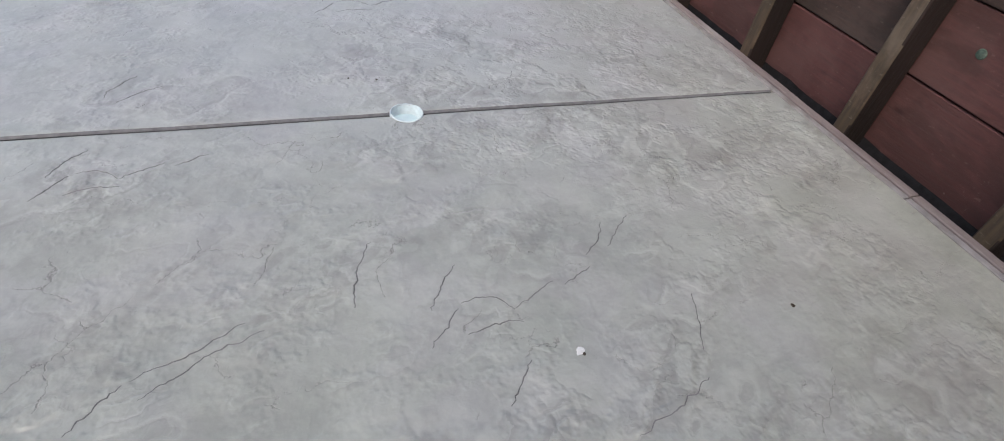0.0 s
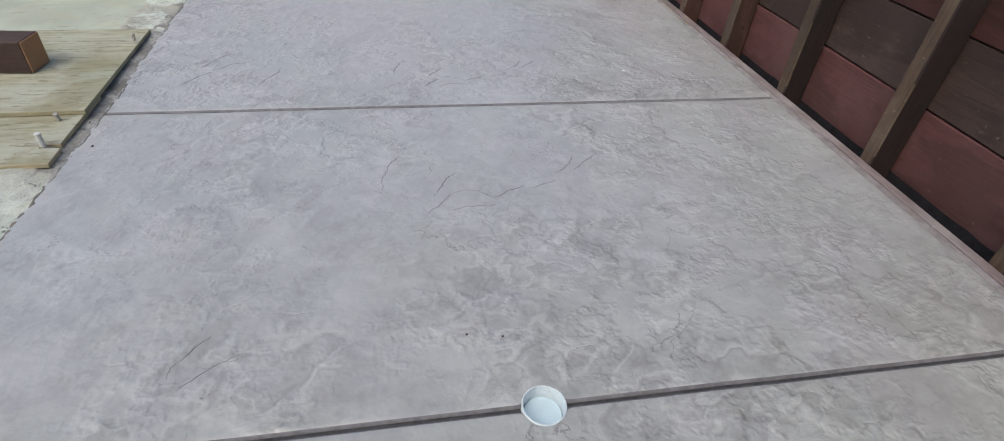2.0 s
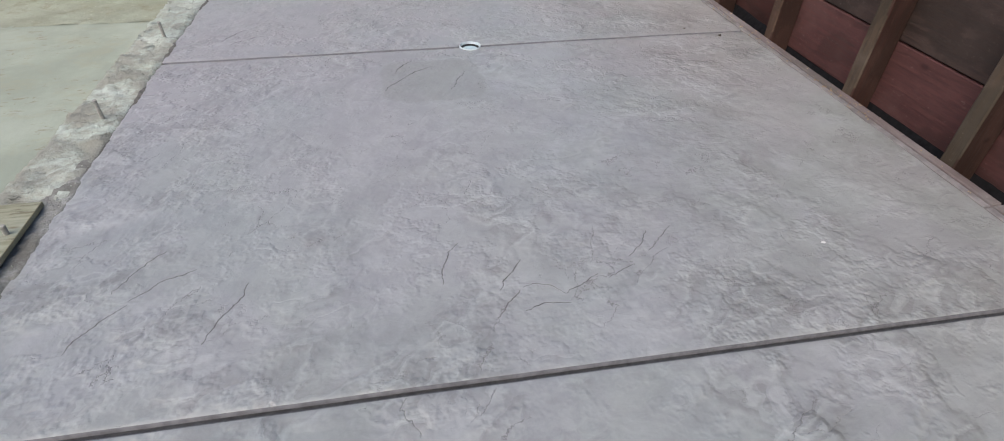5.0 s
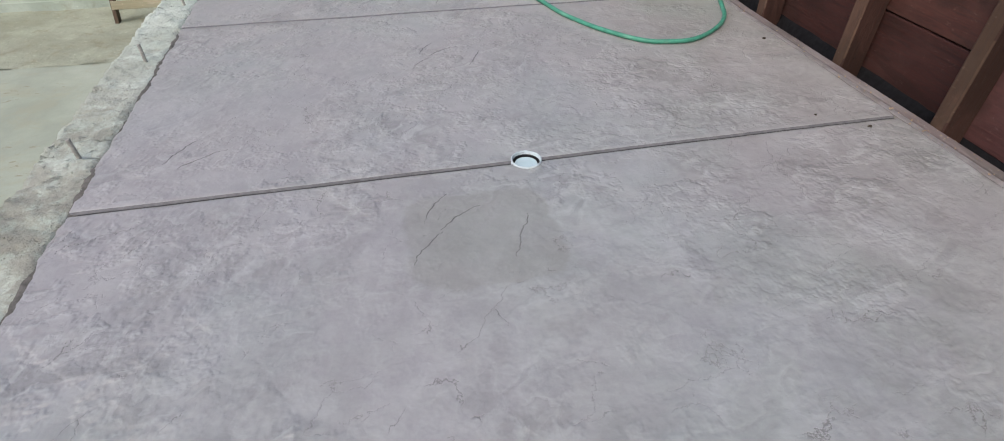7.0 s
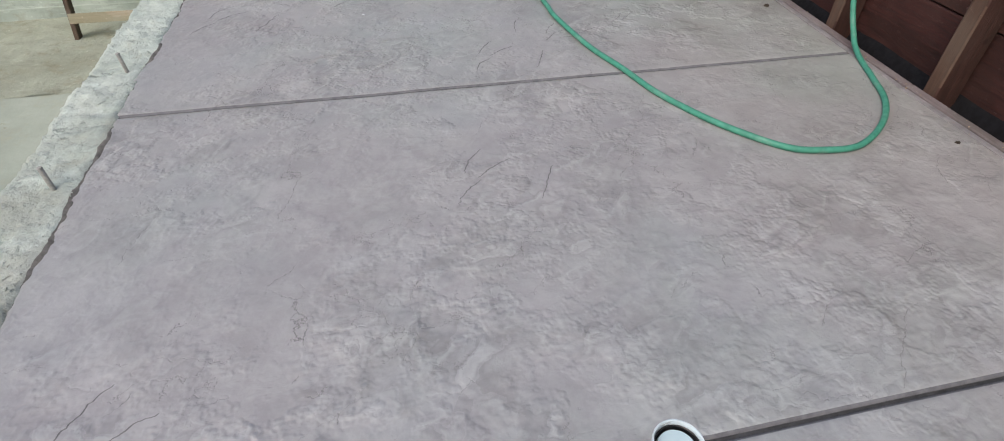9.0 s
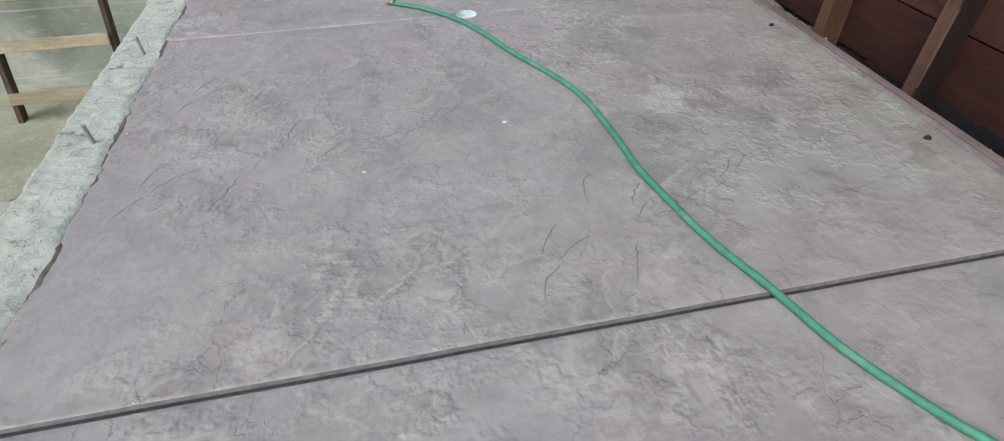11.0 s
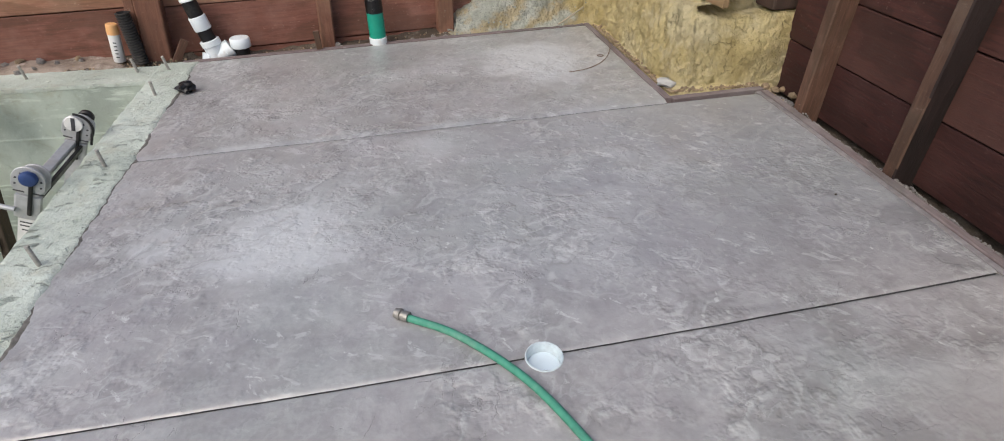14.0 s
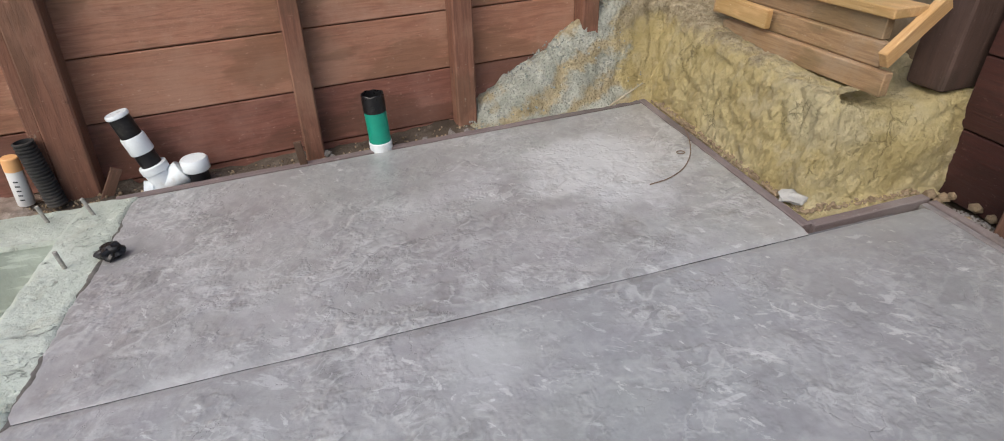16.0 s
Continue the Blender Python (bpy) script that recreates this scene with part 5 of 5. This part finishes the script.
# ---- pipes and scraps along the far boards ----
PY = 11.86
wye = base("drain_cleanout", "white wye fitting with a black and white capped riser", "pipe", pose(-1.075, PY, -0.04, 0, -13))
bm = turned([(0.0, -0.05), (0.062, -0.05), (0.062, -0.005), (0.056, 0.0), (0.056, 0.10), (0.062, 0.103), (0.062, 0.135), (0.057, 0.138), (0.0, 0.138)], 28)
turned([(0.05, 0.0), (0.052, 0.06), (0.060, 0.062), (0.060, 0.098), (0.056, 0.102), (0.0, 0.102)], 28, bm, pose(0.01, -0.01, 0.02, 0, 72, 14))
turned([(0.05, 0.0), (0.052, 0.06), (0.060, 0.062), (0.060, 0.10), (0.0, 0.10)], 28, bm, pose(-0.01, -0.01, -0.02, 0, -62, 15))
part("wye", bm, M["pvc"], wye, smooth=True)
part("riser", turned([(0.0, 0.13), (0.046, 0.13), (0.046, 0.39), (0.0, 0.39)], 28), M["abs"], wye, "black plastic riser", smooth=True)
part("coupling", turned([(0.0, 0.205), (0.050, 0.205), (0.0525, 0.21), (0.0525, 0.285), (0.050, 0.29), (0.0, 0.30)], 28), M["pvc"], wye, "white coupling", smooth=True)
part("cap", turned([(0.0, 0.385), (0.047, 0.385), (0.050, 0.388), (0.050, 0.400), (0.047, 0.404), (0.0, 0.402)], 28), M["pvc"], wye, "white cap", smooth=True)
stub = base("capped_stub", "short black pipe under a white cap", "pipe", pose(-0.925, PY, -0.05))
part("pipe", turned([(0.0, -0.04), (0.046, -0.04), (0.046, 0.11), (0.0, 0.11)], 28), M["abs"], stub, smooth=True)
part("cap", turned([(0.0, 0.088), (0.059, 0.088), (0.062, 0.092), (0.062, 0.140), (0.056, 0.148), (0.0, 0.150)], 28), M["pvc"], stub, "white pipe cap", smooth=True)
gp = base("green_pipe", "upright green drain pipe with a taped black mouth", "pipe", pose(-0.050, 11.90, -0.02, 2, -1))
part("socket", turned([(0.0, -0.05), (0.058, -0.05), (0.058, 0.062), (0.054, 0.066), (0.0, 0.066)], 28), M["pvc"], gp, "white socket", smooth=True)
part("tube", turned([(0.0, 0.05), (0.0545, 0.05), (0.0545, 0.235), (0.0, 0.235)], 28), M["green"], gp, smooth=True)
bm = turned([(0.0555, 0.228), (0.056, 0.232), (0.0555, 0.315), (0.052, 0.318), (0.050, 0.28), (0.0, 0.272)], 28)
for v in bm.verts:
    if v.co.z > 0.3:
        v.co.z += 0.008 * noise.noise((v.co.x * 40, v.co.y * 40, 2))
part("tape_wrap", bm, M["bag"], gp, "black tape wrapped round the mouth", smooth=True)
can = base("spray_can", "white marking paint can with an orange cap", "paint can", pose(-1.632, 11.79, 0.012, 0, 7))
part("body", turned([(0.0, 0.0), (0.031, 0.0), (0.033, 0.004), (0.033, 0.165), (0.030, 0.172), (0.0, 0.172)], 26), M["can"], can, smooth=True)
part("cap", turned([(0.0, 0.168), (0.034, 0.168), (0.034, 0.205), (0.032, 0.225), (0.028, 0.229), (0.0, 0.229)], 26), M["orange"], can, "pale orange cap", smooth=True)
for k in range(5):
    part("print_bar", boxed(0.018, 0.0015, 0.006, 0, None, (0.006, -0.0332, 0.035 + 0.022 * k)), M["ink"], can, "grey printed bar")
prof = []
for k in range(20):
    z = -0.03 + k * 0.0155
    prof += [(0.033, z), (0.0335, z + 0.004), (0.041, z + 0.006), (0.041, z + 0.011), (0.033, z + 0.0145)]
cor = part("corrugated_pipe", turned(prof + [(0.033, 0.279), (0.032, 0.05), (0.0, 0.05)], 24), M["corrugated"], m=pose(-1.503, 11.765, 0.03, 0, -2), smooth=True)
tagged(cor, "upright black corrugated drain pipe", "pipe")
for m_, size in ((pose(-0.437, 11.83, 0.02, 4, -3), (0.036, 0.018, 0.21)), (pose(-1.285, 11.80, 0.035, 8, 32, 20), (0.045, 0.02, 0.19))):
    tagged(part("wooden_stake", boxed(*size, 0.002), M["post_worn"], m=m_), "short weathered wooden stake against the form", "stake", "wooden stakes")

# ---- black bag on the beam's edge ----
bm = lump(0.047, 3, 0.62, 0.45, 3)
tagged(part("plastic_bag", bm, M["bag"], m=pose(-1.115, 11.225, 0.03, 0, 0, 20), smooth=False), "crumpled black plastic bag on the deck's edge", "plastic bag")

# ---- timbers on the clay bank ----


def beam_between(name, a, b, w, h, material, label, category="timber", group="timbers on the bank", roll=0.0):
    a, b = Vector(a), Vector(b)
    d = b - a
    m = Matrix.Translation((a + b) / 2) @ d.to_track_quat("X", "Z").to_matrix().to_4x4() @ pose(0, 0, 0, roll)
    return tagged(part(name, boxed(d.length, w, h, 0.004), material, m=m), label, category, group)


beam_between("plank", (1.745, 11.75, 0.475), (1.815, 10.80, 0.475), 0.04, 0.09, M["old"], "weathered grey-brown plank on edge along the bank's top")
beam_between("plank", (1.775, 11.90, 0.567), (1.835, 10.86, 0.567), 0.04, 0.09, M["old"], "weathered brown plank on edge along the bank's top")
beam_between("plank", (1.80, 11.90, 0.656), (1.855, 10.90, 0.656), 0.04, 0.085, M["old"], "orange-brown plank on edge along the bank's top")
beam_between("plank", (1.82, 11.85, 0.719), (1.89, 10.86, 0.719), 0.16, 0.038, M["lumber"], "orange-brown plank lying flat on the stacked planks")
beam_between("short_batten", (1.70, 11.78, 0.60), (1.735, 11.42, 0.585), 0.035, 0.085, M["lumber"], "short fresh batten nailed across the planks")
beam_between("short_batten", (1.785, 10.82, 0.565), (2.06, 10.88, 0.745), 0.035, 0.07, M["lumber"], "short fresh batten propped at the planks' end")
tagged(part("corner_post", boxed(0.20, 0.17, 1.7, 0.022, None, (0, 0, 0.85), 3), M["corner"], m=pose(2.215, 10.91, 0.395, 0, 0, 4)),
       "thick dark-stained corner post on the clay bank", "post")

beam_between("stick", (1.241, 11.975, 0.035), (1.413, 11.93, 0.165), 0.012, 0.010, M["pale"], "thin pale stick leaning on the bank's foot", "stick", "")
bm = lump(0.13, 52, 0.26, 0.5, 3)
for v in bm.verts:
    v.co.x *= 0.8
    v.co.z += 0.012 * noise.noise(v.co * 24)
tagged(part("folded_tarp", bm, M["tarp"], m=pose(1.93, 11.10, 0.745, 0, 0, 100)), "crumpled dark blue-grey tarp lying on the stacked planks", "tarp")

# ---- soil heap behind the far beam ----
def heap_top(x, y):
    w = soft(11.655, 11.72, y + 0.02 * noise.noise((x * 6, y * 6, 2.0))) * soft(-1.50, -1.75, x)
    return -0.03 + w * (0.055 + 0.03 * noise.noise((x * 2.5, 3.0, 1.0))) + ripple(x, y, 0.014, 7.0) + ripple(x, y, 0.010, 22.0)


tagged(part("soil_heap", sheet(steps(-5.2, -1.5, 0.025), steps(11.60, 12.05, 0.015), heap_top), M["heap"], smooth=True), "pinkish-brown heap of loose soil behind the concrete beam", "soil", kind="structure")

# ---- loose stones ----
random.seed(4)
pebbles = [mesh_of("stone", lump(1.0, 20 + k, 0.65, 0.4, 1), M["stone"]) for k in range(6)]


clods = [me.copy() for me in pebbles]
for me in clods:
    me.materials[0] = M["clod"]


def stone(x, y, z, s, clod=False):
    ob = part("stone", (clods if clod else pebbles)[random.randrange(6)], None, m=pose(x, y, z, random.uniform(-20, 20), random.uniform(-20, 20), random.uniform(0, 360)) @ Matrix.Scale(s, 4))
    return tagged(ob, "brown crumbling clod of earth" if clod else "pale broken stone in loose soil", "stone", "loose clods" if clod else "loose stones")


rock = part("broken_concrete", lump(0.056, 31, 0.33, 0.6, 2), M["rubble_white"], m=pose(1.565, 10.83, 0.018, 8, 0, -40))
tagged(rock, "white lump of broken concrete at the bank's foot", "rubble")
for k in range(10):
    x, y = random.uniform(2.08, 2.26), random.uniform(10.50, 10.72)
    stone(x, y, -0.02 + random.uniform(0, 0.025), random.uniform(0.014, 0.034), True)
for k in range(110):
    y = random.uniform(8.1, 10.45)
    x = face_x(y) + random.uniform(0.01, 0.055)
    stone(x, y, trench_top(x, y) + 0.002, random.uniform(0.004, 0.011))
for k in range(34):
    x, y = random.uniform(-3.4, -1.65), random.uniform(11.68, 11.85)
    stone(x, y, heap_top(x, y) + 0.006, random.uniform(0.010, 0.034) * (1.5 if k % 5 == 0 else 1.0), k % 4 == 0)
for k in range(8):
    x = random.uniform(-0.9, 0.5)
    stone(x, far_y(x) + random.uniform(0.07, 0.15), -0.015, random.uniform(0.012, 0.03))

for k in range(40):
    y = random.uniform(10.8, 12.0)
    stone(1.535 + abs(random.gauss(0, 0.012)), y, random.uniform(0.0, 0.02), random.uniform(0.006, 0.018), True)
for k in range(26):
    x = random.uniform(1.56, 2.08)
    stone(x, 10.735 + random.uniform(-0.01, 0.02), random.uniform(0.0, 0.015), random.uniform(0.005, 0.016), True)

def scatter(n_, spot, seed):
    """Many crumbs in one mesh: spot() gives x, y, z and size."""
    rng = random.Random(seed)
    bm = bmesh.new()
    for k in range(n_):
        x, y, z, s = spot(rng)
        m = pose(x, y, z, rng.uniform(0, 360), rng.uniform(0, 360), rng.uniform(0, 360)) @ Matrix.Diagonal((s, s * rng.uniform(0.5, 1), s * rng.uniform(0.4, 0.9), 1))
        bmesh.ops.create_icosphere(bm, subdivisions=1, radius=1.0, matrix=m)
    for v in bm.verts:
        v.co += 0.0012 * Vector((noise.noise(v.co * 160), noise.noise(v.co * 160 + Vector((5, 1, 2))), noise.noise(v.co * 160 + Vector((3, 8, 4)))))
    return bm


def by_edge(rng):
    y = rng.uniform(0.8, 11.5)
    x = LEFT - abs(rng.gauss(0.004, 0.016))
    return x, y, beam_top(x, y) - 0.004, rng.uniform(0.0015, 0.006)


def on_beam(rng):
    y = rng.uniform(2.0, 11.6)
    x = rng.uniform(BEAM_IN + 0.01, LEFT - 0.01)
    return x, y, beam_top(x, y), rng.uniform(0.0012, 0.005)


def in_trench(rng):
    y = rng.uniform(7.9, 10.6)
    x = face_x(y) + rng.uniform(-0.004, 0.06)
    return x, y, trench_top(x, y) + 0.003, rng.uniform(0.003, 0.009)


def on_back(rng):
    x = rng.uniform(-2.6, 0.5)
    y = max(far_y(x) + 0.05, 11.69) + abs(rng.gauss(0.0, 0.06))
    return x, y, back_soil(x, y) + 0.003, rng.uniform(0.002, 0.010)


def bank_foot(rng):
    if rng.random() < 0.7:
        x, y = 1.53 + abs(rng.gauss(0.0, 0.018)), rng.uniform(10.72, 12.05)
    else:
        x, y = rng.uniform(1.55, 2.1), 10.725 + abs(rng.gauss(0.0, 0.015))
    return x, y, max(0.0, bank_top(x, y)) + 0.002, rng.uniform(0.002, 0.011)


def on_face(rng):
    p = rng.choice(face_at)
    return p.x, p.y, p.z, rng.uniform(0.0025, 0.008) * rng.uniform(0.6, 1.3)


def on_fan(rng):
    x = rng.uniform(0.42, 1.50)
    y = far_y(x) + rng.uniform(0.06, 0.42)
    return x, y, bank_top(x, y) + rng.uniform(-0.004, 0.006), rng.uniform(0.0025, 0.009)


def on_band(rng):
    y = rng.choice((rng.gauss(4.35, 0.10), rng.gauss(5.0, 0.25), rng.uniform(3.4, 7.4)))
    x = edge_x(y) + rng.uniform(0.0, 0.075)
    return x, y, 0.003, rng.uniform(0.0015, 0.006)


for name_, count, spot_, mat_, label_ in (("clay_lumps", 900, on_face, "bank", "small lumps of clay clinging to the cut bank"),
                                          ("fan_gravel", 800, on_fan, "gravel", "grey-green gravel loose on the sandy fan"),
                                          ("edge_litter", 150, on_band, "clod", "brown crumbs of earth along the form board"),
                                          ("mortar_crumbs", 900, by_edge, "beam", "pale mortar crumbs along the deck's edge"),
                                          ("beam_grit", 500, on_beam, "beam", "pale grit on the concrete beam"),
                                          ("trench_gravel", 1700, in_trench, "stone", "fine grey gravel along the boards' foot"),
                                          ("soil_crumbs", 500, on_back, "clod", "brown soil crumbs along the far boards"),
                                          ("clay_crumbs", 500, bank_foot, "clod", "crumbled clay at the bank's foot")):
    tagged(part(name_, scatter(count, spot_, count), M[mat_]), label_, "crumbs", kind="stuff")

# ---- small litter on the deck ----
w = base("tie_wire", "bent rusty tie wire lying on the deck", "wire")
part("strand", along(smooth_line([(1.07, 11.123, 0.006), (1.178, 11.151, 0.006), (1.289, 11.22, 0.007), (1.39, 11.34, 0.009), (1.465, 11.49, 0.014), (1.495, 11.60, 0.03)], 8), 0.0025, 6), M["wire"], w)
part("loop", along([(1.355 + 0.020 * math.cos(a), 11.37 + 0.016 * math.sin(a), 0.006) for a in (2 * math.pi * k / 12 for k in range(13))], 0.0025, 6), M["wire"], w)
chip = mesh_of("paint_chip", lump(1.0, 9, 0.4, 0.3, 1), M["label"])
for x, y, s in ((1.226, 3.517, 0.008), (0.30, 7.862, 0.012), (-0.252, 7.645, 0.009), (0.23, 8.30, 0.006), (-1.126, 8.093, 0.007), (1.35, 2.95, 0.005)):
    tagged(part("paint_chip", chip, None, m=pose(x, y, 0.004) @ Matrix.Scale(s, 4)), "tiny white chip on the concrete", "chip", "chips on the deck")
tagged(part("paint_splat", lump(0.011, 41, 0.12, 0.8, 2), M["label"], m=pose(0.537, 0.604, 0.0025, 0, 0, 30)), "small white splat dried on the concrete", "splat")
bit = mesh_of("dirt_crumb", lump(1.0, 14, 0.6, 0.4, 1), M["soil"])
for x, y, s in ((0.183, 1.85, 0.0042), (0.279, 1.832, 0.0042), (-1.098, 2.921, 0.006), (1.804, 6.095, 0.010), (1.567, 5.326, 0.006), (1.83, 7.4, 0.016), (1.87, 8.5, 0.016), (1.15, 0.598, 0.007), (0.541, 0.592, 0.005), (1.72, 5.2, 0.01), (1.75, 9.6, 0.006)):
    tagged(part("dirt_crumb", bit, None, m=pose(x, y, 0.004, 0, 0, x * 99) @ Matrix.Scale(s, 4)), "small dark crumb of dirt on the concrete", "dirt", "crumbs on the deck")

# ---- an unseen wall added behind the deck to hold back light from there ----
unseen_wall = base("wall_unseen", "plain unseen wall added behind the deck to block skylight", "wall", kind="structure")
part("siding", boxed(16, 0.2, 4.6, 0.01, None, (-1.5, -2.75, 2.2)), M["siding"], unseen_wall)
